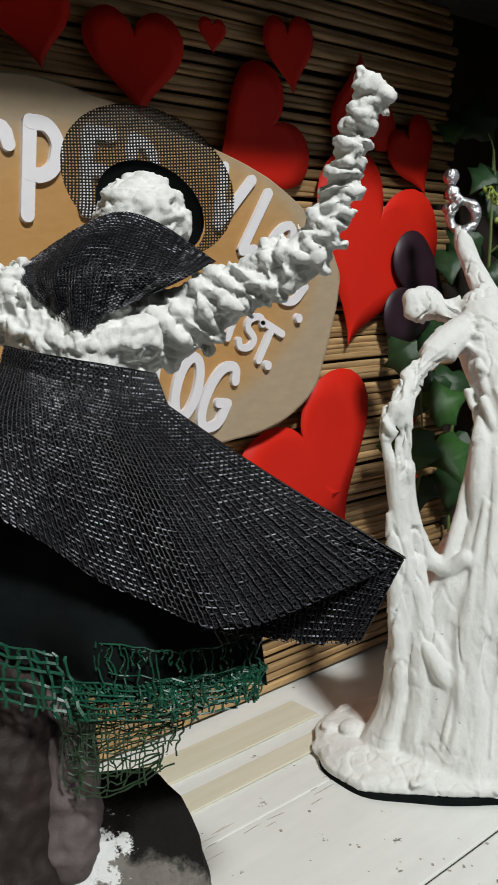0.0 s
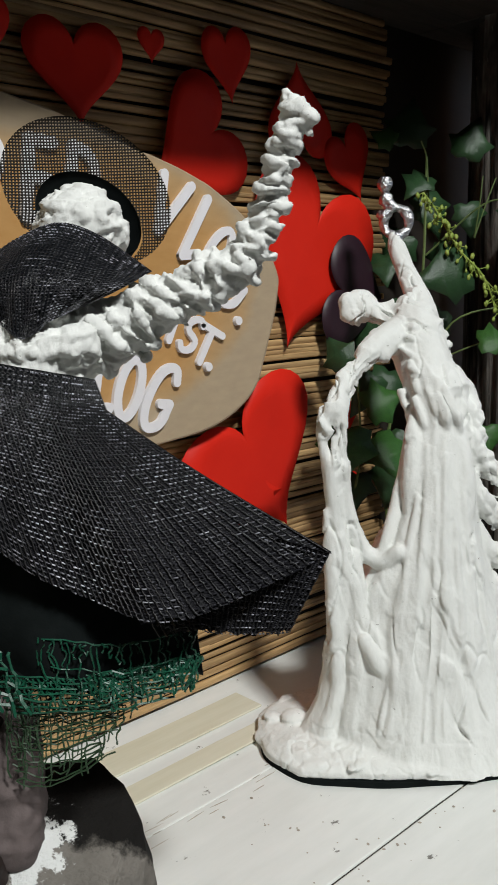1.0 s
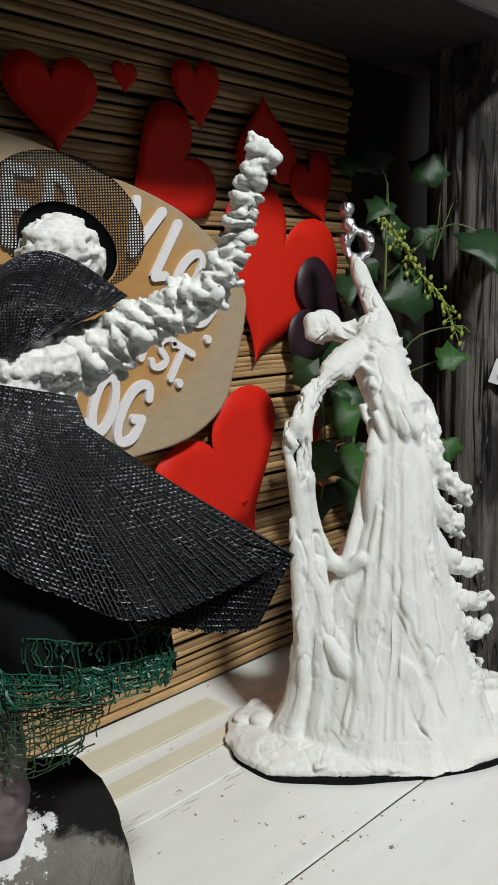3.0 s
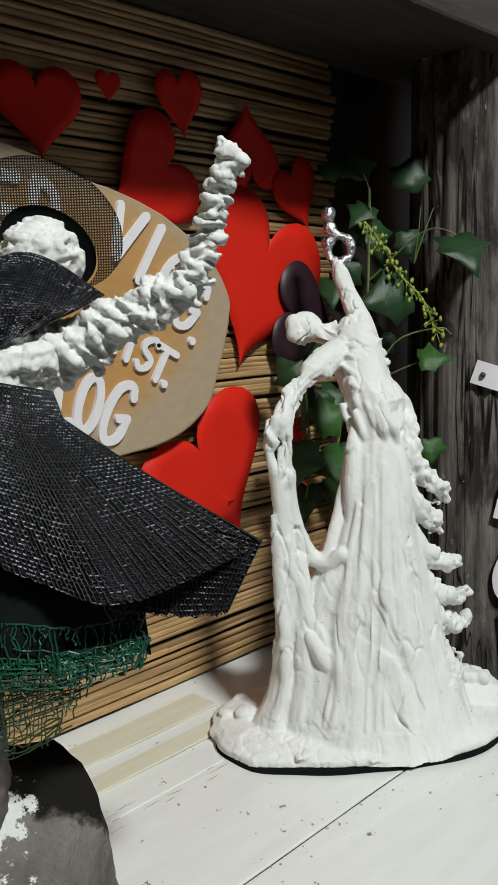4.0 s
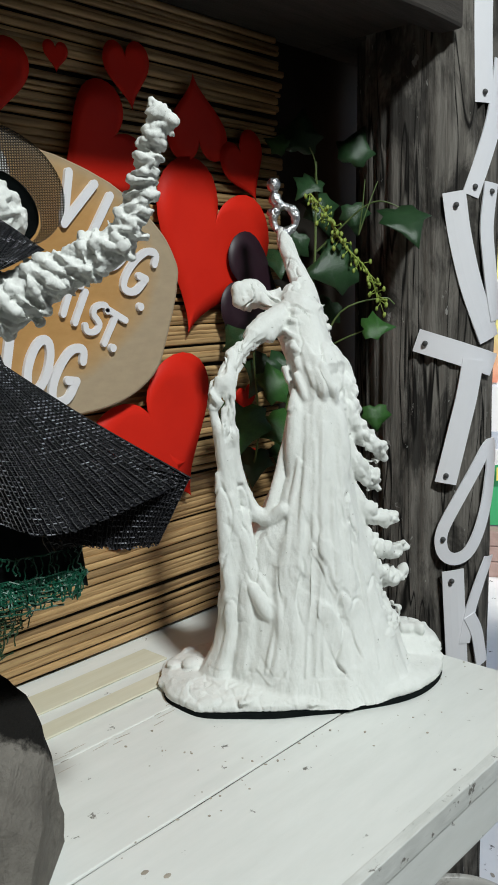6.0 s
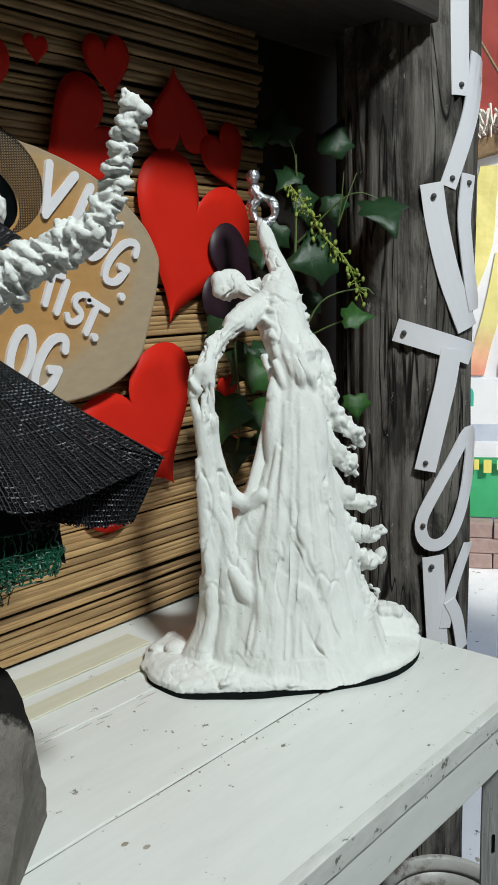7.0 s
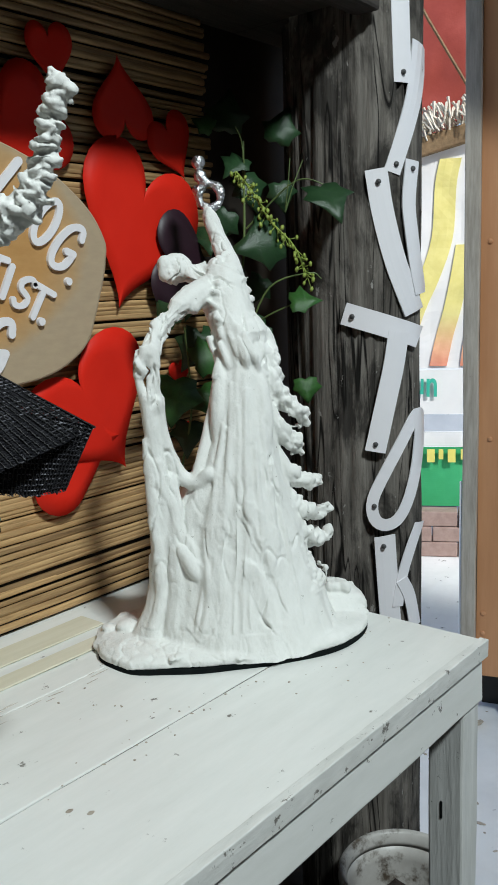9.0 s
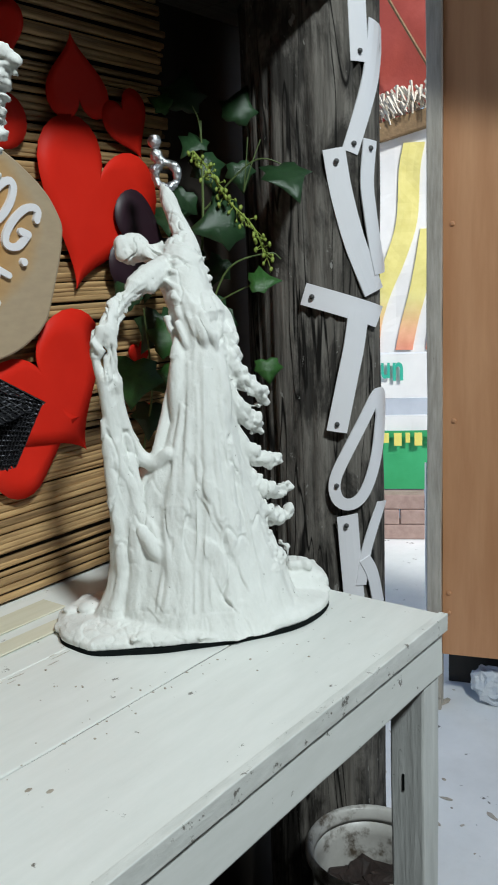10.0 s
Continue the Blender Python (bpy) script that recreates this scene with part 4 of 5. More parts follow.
        limb(bm, at, [(-0.012 + 0.0045 * k, 0.330 - 0.007 * k, 0.020 - 0.006 * k, 0.0014), (0.006, 0.322 - 0.008 * k + j, 0.011 - 0.0055 * k, 0.0032), (0.026, 0.306 - 0.007 * k + j, 0.011 - 0.005 * k, 0.003), (0.040, 0.292 - 0.004 * k, 0.014 - 0.004 * k, 0.002)], 14, 8)
    # drapes hanging over the waist
    for u, lean in ((0.004, -0.004), (0.015, -0.006), (0.026, 0.0), (0.036, 0.004)):
        limb(bm, at, [(u, 0.272, -0.008, 0.003), (u + lean * 0.3, 0.254, -0.018, 0.0065), (u + lean, 0.22, -0.030, 0.0085), (u + lean * 1.4, 0.17, -0.042, 0.004)], 22, 12)
    limb(bm, at, [(0.092, 0.058, 0.008, 0.003), (0.099, 0.052, 0.006, 0.002), (0.100, 0.040, 0.006, 0.002), (0.096, 0.032, 0.006, 0.003)], 14, 8)
    # long shallow folds down the front of the skirt
    for u0, u1, top, r in ((0.006, -0.030, 0.235, 0.0030), (0.012, -0.012, 0.245, 0.0034), (0.018, 0.004, 0.225, 0.0026), (0.024, 0.020, 0.240, 0.0036), (0.030, 0.036, 0.215, 0.0028), (0.036, 0.052, 0.235, 0.0034), (0.042, 0.068, 0.200, 0.0030), (0.020, 0.012, 0.130, 0.0030), (0.034, 0.045, 0.120, 0.0026)):
        line = []
        for k in range(7):
            t = k / 6
            v = top + (0.030 - top) * t
            u = u0 + (u1 - u0) * t ** 1.2 + rnd.uniform(-0.0012, 0.0012)
            line.append((u, v, skin(u, v) + 0.0008, r * (0.45 + 0.55 * math.sin(math.pi * min(1.0, 0.15 + t)))))
        limb(bm, at, line, 30, 8)
    # plinth mound
    slant = lambda p: at((p[0], p[1], p[2] + 0.14 * p[0]))
    mound = []
    for v, k in ((0.004, 1.0), (0.010, 1.0), (0.014, 0.95), (0.018, 0.8), (0.021, 0.55)):
        mound.append((v, 0.006 - 0.131 * k, 0.006 + 0.131 * k, -0.019, 0.081 * k))

    def slab(a, v):
        c, s = abs(math.cos(a)), abs(math.sin(a))
        return (c ** 2.6 + s ** 2.6) ** (-1 / 2.6) - 1 + 0.035 * noise.noise(Vector((math.cos(a) * 3, math.sin(a) * 3, v * 40)))
    loft(bm, slant, mound, 120, slab)
    ball(bm, at((0.106, 0.010, 0.014)), (0.036, 0.036, 0.026))
    for _ in range(18):
        a, k = rnd.uniform(0.1, 3.0), rnd.uniform(0.75, 0.98)
        ball(bm, at((0.106 + 0.031 * k * math.cos(a), 0.008 + 0.031 * k * math.sin(a), 0.008 - rnd.uniform(0, 0.012))), (rnd.uniform(0.004, 0.009), rnd.uniform(0.004, 0.009), rnd.uniform(0.003, 0.007)), sub=2)
    for _ in range(26):
        a = rnd.uniform(0, 2 * math.pi)
        ball(bm, slant((0.006 + 0.124 * math.cos(a), rnd.uniform(0.006, 0.014), -0.019 + 0.077 * math.sin(a))), (rnd.uniform(0.006, 0.013), rnd.uniform(0.006, 0.013), rnd.uniform(0.003, 0.005)), sub=2)
    for _ in range(6):
        ball(bm, at((-0.085 + rnd.uniform(-0.03, 0.02), rnd.uniform(0.012, 0.02), -0.05 + rnd.uniform(-0.03, 0.04))), (rnd.uniform(0.006, 0.013), rnd.uniform(0.006, 0.013), rnd.uniform(0.003, 0.006)), sub=2)

    def relief(c):
        streak = noise.noise(Vector((c.x * 150, c.y * 150, c.z * 34)))
        lump = noise.noise(c * 48)
        on = max(0.0, min(1.0, 2.5 * noise.noise(c * 24 + Vector((9, 2, 4))) + 0.35))
        line = abs(noise.noise(Vector((c.x * 62, c.y * 62, c.z * 17 + 4))))
        crease = max(0.0, 0.07 - line) / 0.07
        # trowelled layers with sharp broken edges
        layer = 0.0
        for k, sc in ((0, 24), (1, 46)):
            n = noise.noise(Vector((c.x * sc + c.z * sc * 0.21, c.y * sc - c.z * sc * 0.13, (c.z * 0.33 + c.x * 0.47 - c.y * 0.38) * sc)) + Vector((k * 7.0, 2, 5)))
            n += 0.06 * noise.noise(c * 90)
            layer += max(-1.0, min(1.0, n * 32)) * (1.0 - 0.3 * k)
        drag = noise.noise(Vector((c.x * 190, c.y * 190, c.z * 14)))
        fine = noise.noise(Vector((c.x * 330, c.y * 330, c.z * 130)))
        high = max(0.0, min(1.0, (c.z - TOP - 0.22) / 0.05))
        out = (c.x - 0.60) * 0.669 - (c.y - 0.38) * 0.743
        torn = max(0.0, min(1.0, (out - 0.047 - 0.13 * (TOP + 0.27 - c.z)) / 0.010)) if TOP + 0.05 < c.z < TOP + 0.27 else 0.0
        step = noise.noise(Vector((c.x * 36 + 3, c.y * 36, c.z * 30 + c.x * 22))) + 0.3 * noise.noise(c * 120)
        layer += 0.3 * max(-1.0, min(1.0, 26 * (step - 0.08)))
        calm = 0.45 if c.z < TOP + 0.028 else 1.0
        return calm * (0.0003 * streak + 0.0004 * drag + 0.0007 * lump + (0.0012 + 0.0012 * high) * on * layer - (0.0024 + 0.0026 * high) * on * crease) + 0.00020 * fine + torn * 0.0075 * (abs(noise.noise(c * 95)) - 0.22) + torn * 0.0022 * noise.noise(c * 230)
    whole = bmesh.new()
    add_into(whole, fused(bm, 0.00125, relief), 0)
    # foil figure held up
    bm = bmesh.new()
    ring = [(0.001 + 0.0115 * math.cos(a), 0.4265 + 0.0125 * math.sin(a), 0.118, 0.0045 + 0.001 * math.sin(3 * a)) for a in [2 * math.pi * k / 16 for k in range(17)]]
    limb(bm, at, ring, 30, 8, False)
    for p, r in (((-0.008, 0.4465, 0.12), 0.0068), ((-0.0095, 0.4605, 0.12), 0.0072), ((-0.012, 0.433, 0.12), 0.005), ((0.0, 0.412, 0.115), 0.006), ((-0.004, 0.440, 0.118), 0.006)):
        ball(bm, at(p), (r, r, r))
    add_into(whole, fused(bm, 0.0011, lambda c: 0.0011 * noise.noise(c * 260)), 1)
    # thin black slab that edges the foot of the plinth
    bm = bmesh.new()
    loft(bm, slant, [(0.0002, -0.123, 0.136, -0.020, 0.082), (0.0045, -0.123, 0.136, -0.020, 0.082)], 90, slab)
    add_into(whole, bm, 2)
    me = bpy.data.meshes.new("statue")
    whole.to_mesh(me)
    whole.free()
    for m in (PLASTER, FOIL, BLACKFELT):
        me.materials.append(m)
    return tagged(new("statue", me), "white plaster statue of a leaning draped form on an oval plinth", "statue")


white_statue()


# ---- dark draped statue on a rock ----
def sheet(bm, at, rows, nu, nv, index, thick=0.0012, wave=None, size=(1.0, 1.0), flat=False, fray=0.0, layer="uv"):
    """A thick cloth spanned between edge curves of (u, v, w), with its own UV."""
    uv = bm.loops.layers.uv.get(layer) or bm.loops.layers.uv.new(layer)
    edges = [smooth_path(r, nu) for r in rows]
    cols = [smooth_path([e[i] for e in edges], nv) for i in range(nu)]
    sides = []
    for k in (0, 1):
        g = []
        for i in range(nu):
            line = []
            for j in range(nv):
                u, v, w = cols[i][j]
                dw = wave(i / (nu - 1), j / (nv - 1)) if wave else 0
                v += fray * (noise.noise(Vector((i * 0.23, index, 0))) + 0.6 * noise.noise(Vector((i * 0.9, 3, index)))) * (j / (nv - 1)) ** 5
                line.append(bm.verts.new(at((u, v, w + dw + k * thick))))
            g.append(line)
        sides.append(g)

    def face(vs, st):
        if flat:
            st = [(v.co.dot(Vector((0.669, -0.743, 0))) * 10, v.co.z * 10) for v in vs]
        else:
            st = [(c[0] * size[0], c[1] * size[1]) for c in st]
        f = bm.faces.new(vs)
        f.material_index, f.smooth = index, True
        for lp, c in zip(f.loops, st):
            lp[uv].uv = c
    for g in sides:
        for i in range(nu - 1):
            for j in range(nv - 1):
                q = ((i, j), (i + 1, j), (i + 1, j + 1), (i, j + 1))
                face([g[a][b] for a, b in q], [(a / nu, b / nv) for a, b in q])
    a, b = sides
    rim = [(i, 0) for i in range(nu)] + [(nu - 1, j) for j in range(1, nv)] + [(i, nv - 1) for i in range(nu - 2, -1, -1)] + [(0, j) for j in range(nv - 2, 0, -1)]
    for (i, j), (k, l) in zip(rim, rim[1:] + rim[:1]):
        face([a[i][j], a[k][l], b[k][l], b[i][j]], [(i / nu, j / nv), (k / nu, l / nv), (k / nu, l / nv), (i / nu, j / nv)])


def knit(bm, at, rows, nu, nv, r, rnd, index, fold=None, cover=0.6, stitch=0.3, off=0.0008):
    """Loose knit lying on a spanned cloth: a zigzag thread down each column and broken threads across."""
    edges = [smooth_path(e, nu) for e in rows]
    cols = [smooth_path([e[i] for e in edges], nv) for i in range(nu)]

    def place(i, j, side=0.0):
        p = np.array(cols[i][j])
        q = np.array(cols[min(i + 1, nu - 1)][j])
        p = p + (q - p) * side
        if fold:
            p[2] += fold(i / (nu - 1), j / (nv - 1))
        p[2] -= off + rnd.uniform(0, 0.0003)
        return at(p)

    def thread(pts, k, index=index):
        before = len(bm.faces)
        tube(bm, pts, [r * k * rnd.uniform(0.6, 1.25) for _ in pts], 4, False)
        bm.faces.ensure_lookup_table()
        for f in bm.faces[before:]:
            f.material_index, f.smooth = index, True
    for i in range(nu):
        thread([place(i, j, stitch * (j % 2) + rnd.uniform(-0.08, 0.08)) for j in range(nv)], 1.0, 5)
    for j in range(1, nv, 2):
        for i in range(nu - 1):
            if rnd.random() < cover:
                a = rnd.uniform(0.05, 0.25)
                thread([place(i, j, a), place(i, j, a + 0.3), place(i, j, a + rnd.uniform(0.5, 0.75))], 1.25)


def netting(bm, at, rows, nu, nv, r, rnd, index, ragged=0.3):
    """Knotted net: crossing strands over a spanned patch, frayed along its last edge."""
    n = 24
    edges = [smooth_path(e, n) for e in rows]
    strands = []

    def place(s, t):
        i = min(int(s * (n - 1)), n - 2)
        f = s * (n - 1) - i
        col = [e[i] * (1 - f) + e[i + 1] * f for e in edges]
        return smooth_path(col, 21)[min(20, int(t * 20))]
    for k in range(nu):
        s = min(0.999, max(0, (k + rnd.uniform(-0.25, 0.25)) / (nu - 1)))
        end = 1 - rnd.uniform(0, ragged)
        strands.append([place(min(0.999, max(0, s + 0.012 * math.sin(7 * t + k))), t * end) for t in [j / 10 for j in range(11)]])
    for k in range(nv):
        t = k / nv
        a, b = rnd.uniform(0, 0.1), 1 - rnd.uniform(0, 0.15)
        strands.append([place(a + (b - a) * j / 12 * 0.999, min(1, max(0, t + rnd.uniform(-0.012, 0.012)))) for j in range(13)])
    for st in strands:
        before = len(bm.faces)
        tube(bm, [at(p + np.array([rnd.uniform(-1, 1), rnd.uniform(-1, 1), rnd.uniform(-1, 1)]) * 0.0008) for p in st], [r * rnd.uniform(0.7, 1.3) for _ in st], 4)
        bm.faces.ensure_lookup_table()
        for f in bm.faces[before:]:
            f.material_index = index


def dark_statue():
    at = frame_at(0.24, 0.31, radians(42))
    rnd = random.Random(5)
    bm = bmesh.new()
    ball(bm, at((-0.0100, 0.4025, 0.082)), (0.0242, 0.0235, 0.0235))
    limb(bm, at, [(-0.012, 0.398, 0.08, 0.018), (-0.015, 0.375, 0.06, 0.017), (-0.018, 0.355, 0.04, 0.026), (-0.020, 0.340, 0.026, 0.029), (-0.02, 0.32, 0.02, 0.026)], 20, 16)
    arm = [(-0.018, 0.350, 0.033, 0.022), (0.010, 0.350, 0.032, 0.0175), (0.036, 0.362, 0.03, 0.0132), (0.060, 0.373, 0.028, 0.0112), (0.080, 0.384, 0.026, 0.0095), (0.090, 0.398, 0.024, 0.0074), (0.095, 0.416, 0.021, 0.0062), (0.101, 0.432, 0.018, 0.0052), (0.105, 0.444, 0.016, 0.0048)]
    limb(bm, at, arm, 40, 14)
    other = [(-0.018, 0.352, 0.035, 0.02), (-0.05, 0.360, 0.03, 0.0185), (-0.08, 0.366, 0.028, 0.0165), (-0.11, 0.385, 0.026, 0.013), (-0.125, 0.42, 0.022, 0.010)]
    limb(bm, at, other, 30, 14)
    # wrapped bandage ridges
    for line, n in ((arm, 27), (other, 20)):
        path = smooth_path(line, n)
        for i in range(2, n - 1):
            u, v, w, r = path[i]
            d = path[min(i + 1, n - 1)] - path[i - 1]
            l = math.hypot(d[0], d[1])
            du, dv = d[0] / l, d[1] / l
            skew = rnd.uniform(-0.75, 0.35)
            loop = []
            for k in range(13):
                a = 2 * math.pi * k / 12
                s = math.cos(a) * r * 1.10
                loop.append((u - dv * s + du * s * skew, v + du * s + dv * s * skew, w + math.sin(a) * r * 1.10, rnd.uniform(0.0003, 0.0027)))
            limb(bm, at, loop, 16, 6, False)
    # fist
    for p, r in (((0.106, 0.447, 0.016), 0.0058), ((0.111, 0.442, 0.014), 0.0040), ((0.103, 0.451, 0.016), 0.0044), ((0.1125, 0.436, 0.014), 0.0028)):
        ball(bm, at(p), (r, r, r), sub=2)
    limb(bm, at, [(-0.05, 0.352, 0.018, 0.010), (-0.025, 0.344, 0.008, 0.012), (0.004, 0.346, 0.012, 0.011)])
    whole = bmesh.new()
    whole.loops.layers.uv.new("uv")
    add_into(whole, fused(bm, 0.0011, lambda c: 0.0008 * noise.noise(c * 110) + 0.0010 * max(-1.0, min(1.0, 14 * noise.noise(Vector((c.x * 70 + c.z * 40, c.y * 70 - c.z * 30, c.z * 150))))) + 0.0007 * max(-1.0, min(1.0, 12 * noise.noise(c * 150))) + 0.0006 * noise.noise(c * 330) - 0.008 * max(0.0, noise.noise(c * 170 + Vector((4, 4, 4))) - 0.38)), 0)
    # hat: netted brim, black band, shallow crown behind the head
    hat = Vector((-0.0125, 0.4255, 0.106))

    def brim(k, a):
        x, y = 0.0500 * k * math.cos(a), 0.0365 * k * math.sin(a)
        t = radians(-33)
        return (hat.x + 0.007 * (1 - k) + x * math.cos(t) - y * math.sin(t), hat.y - 0.040 * (1 - k) + x * math.sin(t) + y * math.cos(t), hat.z + 0.012 * (k - 0.5) * math.sin(a + 0.4) + 0.01 * (1 - k))
    turn = [2 * math.pi * k / 24 for k in range(25)]
    sheet(whole, at, [[brim(k, a) for a in turn] for k in (1.0, 0.86, 0.72, 0.58)], 73, 10, 1, 0.0008, flat=True)
    sheet(whole, at, [[brim(k, a) for a in turn] for k in (0.62, 0.5, 0.3, 0.1)], 61, 8, 2, 0.0015, lambda s, t: -0.012 * (1 - t))
    # gauze scarf over the shoulders
    sheet(whole, at, [[(-0.058, 0.384, 0.05), (-0.034, 0.398, 0.05), (-0.014, 0.405, 0.052), (0.006, 0.399, 0.052), (0.034, 0.380, 0.045)],
                      [(-0.052, 0.376, 0.020), (-0.036, 0.378, 0.012), (-0.016, 0.381, 0.008), (0.006, 0.378, 0.012), (0.028, 0.374, 0.020)],
                      [(-0.044, 0.366, 0.012), (-0.030, 0.358, 0.004), (-0.017, 0.351, -0.002), (-0.004, 0.359, 0.004), (0.012, 0.366, 0.012)]], 60, 40, 3, 0.001,
          lambda s, t: 0.0015 * math.sin(s * 40 + 8 * t) * t, (0.95, 0.45))
    knit(whole, at, [[(-0.058, 0.384, 0.05), (-0.034, 0.398, 0.05), (-0.014, 0.405, 0.052), (0.006, 0.399, 0.052), (0.034, 0.380, 0.045)],
                     [(-0.052, 0.376, 0.020), (-0.036, 0.378, 0.012), (-0.016, 0.381, 0.008), (0.006, 0.378, 0.012), (0.028, 0.374, 0.020)],
                     [(-0.044, 0.366, 0.012), (-0.030, 0.358, 0.004), (-0.017, 0.351, -0.002), (-0.004, 0.359, 0.004), (0.012, 0.366, 0.012)]], 46, 64, 0.00026, rnd, 9,
         lambda s, t: 0.0015 * math.sin(s * 40 + 8 * t) * t, 0.8, 0.3)
    # gauze waistband
    sheet(whole, at, [[(-0.054, 0.345, 0.0), (-0.03, 0.341, -0.008), (0.0, 0.335, -0.004), (0.012, 0.331, 0.008)], [(-0.056, 0.328, -0.006), (-0.03, 0.322, -0.016), (0.0, 0.316, -0.012), (0.02, 0.314, 0.0)]], 40, 14, 3, 0.001, lambda s, t: 0.0005 * math.sin(s * 37), (0.7, 0.2))
    knit(whole, at, [[(-0.054, 0.345, 0.0), (-0.03, 0.341, -0.008), (0.0, 0.335, -0.004), (0.012, 0.331, 0.008)], [(-0.056, 0.328, -0.006), (-0.03, 0.322, -0.016), (0.0, 0.316, -0.012), (0.02, 0.314, 0.0)]], 44, 18, 0.00030, rnd, 9, None, 0.7, 0.6)
    # overskirt, swept out to one side
    fold = lambda s, t: t * (0.0062 * math.sin(s * 13 + 1.3 * t) + 0.0015 * math.sin(s * 29 + 2 + t)) - 0.010 * t * math.sin(s * 3.0)
    over = [[(-0.10, 0.333, 0.0), (-0.055, 0.337, -0.006), (-0.03, 0.332, -0.012), (-0.005, 0.326, -0.010), (0.014, 0.321, 0.0)],
            [(-0.12, 0.31, -0.01), (-0.06, 0.315, -0.016), (-0.02, 0.30, -0.022), (0.02, 0.29, -0.022), (0.062, 0.292, -0.018)],
            [(-0.14, 0.285, -0.02), (-0.055, 0.283, -0.026), (0.0, 0.25, -0.034), (0.055, 0.238, -0.036), (0.119, 0.2595, -0.034)]]
    knit(whole, at, over, 80, 90, 0.00028, rnd, 9, fold, 0.8, 0.12)
    sheet(whole, at, [[(-0.10, 0.333, 0.0), (-0.055, 0.337, -0.006), (-0.03, 0.332, -0.012), (-0.005, 0.326, -0.010), (0.014, 0.321, 0.0)],
                      [(-0.12, 0.31, -0.01), (-0.06, 0.315, -0.016), (-0.02, 0.30, -0.022), (0.02, 0.29, -0.022), (0.062, 0.292, -0.018)],
                      [(-0.14, 0.285, -0.02), (-0.055, 0.283, -0.026), (0.0, 0.25, -0.034), (0.055, 0.238, -0.036), (0.119, 0.2595, -0.034)]], 110, 60, 4, 0.0012, fold, (2.2, 1.0), fray=0.0035)
    sheet(whole, at, [[(0.010, 0.268, -0.020), (0.045, 0.268, -0.026), (0.085, 0.268, -0.028), (0.118, 0.260, -0.031)],
                      [(0.020, 0.238, -0.024), (0.046, 0.232, -0.029), (0.076, 0.223, -0.031), (0.101, 0.226, -0.030)]], 60, 20, 4, 0.0012, lambda s, t: 0.003 * t * math.sin(s * 11), (1.1, 0.45), fray=0.004)
    knit(whole, at, [[(0.010, 0.268, -0.020), (0.045, 0.268, -0.026), (0.085, 0.268, -0.028), (0.118, 0.260, -0.031)],
                     [(0.020, 0.238, -0.024), (0.046, 0.232, -0.029), (0.076, 0.223, -0.031), (0.101, 0.226, -0.030)]], 44, 30, 0.00030, rnd, 9, lambda s, t: 0.003 * t * math.sin(s * 11), 0.85, 0.12)
    # black felt underskirt and ragged green netting
    sheet(whole, at, [[(-0.14, 0.30, 0.01), (-0.06, 0.295, -0.008), (0.0, 0.275, -0.018), (0.05, 0.262, -0.014)],
                      [(-0.14, 0.24, 0.0), (-0.06, 0.24, -0.022), (0.0, 0.225, -0.03), (0.058, 0.232, -0.022)],
                      [(-0.14, 0.215, 0.0), (-0.06, 0.213, -0.022), (0.0, 0.195, -0.028), (0.062, 0.206, -0.022)]], 60, 30, 2, 0.0015, lambda s, t: 0.004 * t * math.sin(s * 17), fray=0.008)
    netting(whole, at, [[(0.034, 0.243, -0.03), (0.052, 0.243, -0.028)], [(0.046, 0.222, -0.034), (0.068, 0.226, -0.034)]], 9, 10, 0.0005, rnd, 5, 0.1)
    netting(whole, at, [[(-0.03, 0.203, -0.031), (0.02, 0.204, -0.033), (0.062, 0.210, -0.024)], [(-0.03, 0.185, -0.034), (0.02, 0.187, -0.036), (0.058, 0.192, -0.026)]], 64, 7, 0.0005, rnd, 6, 0.7)
    netting(whole, at, [[(0.012, 0.205, -0.034), (0.062, 0.212, -0.026)], [(0.016, 0.190, -0.038), (0.058, 0.196, -0.03)]], 60, 6, 0.0005, rnd, 6, 0.8)
    netting(whole, at, [[(-0.09, 0.223, -0.03), (-0.05, 0.220, -0.034), (-0.022, 0.217, -0.036)], [(-0.09, 0.197, -0.034), (-0.05, 0.192, -0.04), (-0.012, 0.187, -0.04)]], 14, 6, 0.0008, rnd, 6, 0.15)
    netting(whole, at, [[(-0.03, 0.190, -0.026), (-0.005, 0.190, -0.03), (0.028, 0.190, -0.032)], [(-0.028, 0.146, -0.03), (-0.005, 0.148, -0.034), (0.022, 0.168, -0.034)]], 26, 15, 0.0004, rnd, 7, 0.45)
    netting(whole, at, [[(-0.03, 0.195, -0.01), (0.03, 0.195, -0.01)], [(-0.03, 0.15, -0.014), (0.028, 0.175, -0.014)]], 22, 13, 0.0004, rnd, 7, 0.45)
    netting(whole, at, [[(-0.01, 0.222, -0.032), (0.025, 0.220, -0.035), (0.060, 0.224, -0.027)], [(-0.01, 0.196, -0.034), (0.025, 0.194, -0.037), (0.058, 0.198, -0.028)]], 26, 2, 0.0004, rnd, 6, 0.95)
    # brown foot, its colour darkened for the skirt's shade
    b2 = bmesh.new()
    limb(b2, at, [(-0.068, 0.20, 0.010, 0.032), (-0.067, 0.17, 0.0, 0.034), (-0.066, 0.135, -0.014, 0.032), (-0.066, 0.105, -0.024, 0.032), (-0.068, 0.090, -0.028, 0.034)], 20, 18)
    add_into(whole, fused(b2, 0.002, lambda c: 0.003 * noise.noise(c * 60) + 0.0022 * noise.noise(c * 150)), 8)
    b3 = bmesh.new()
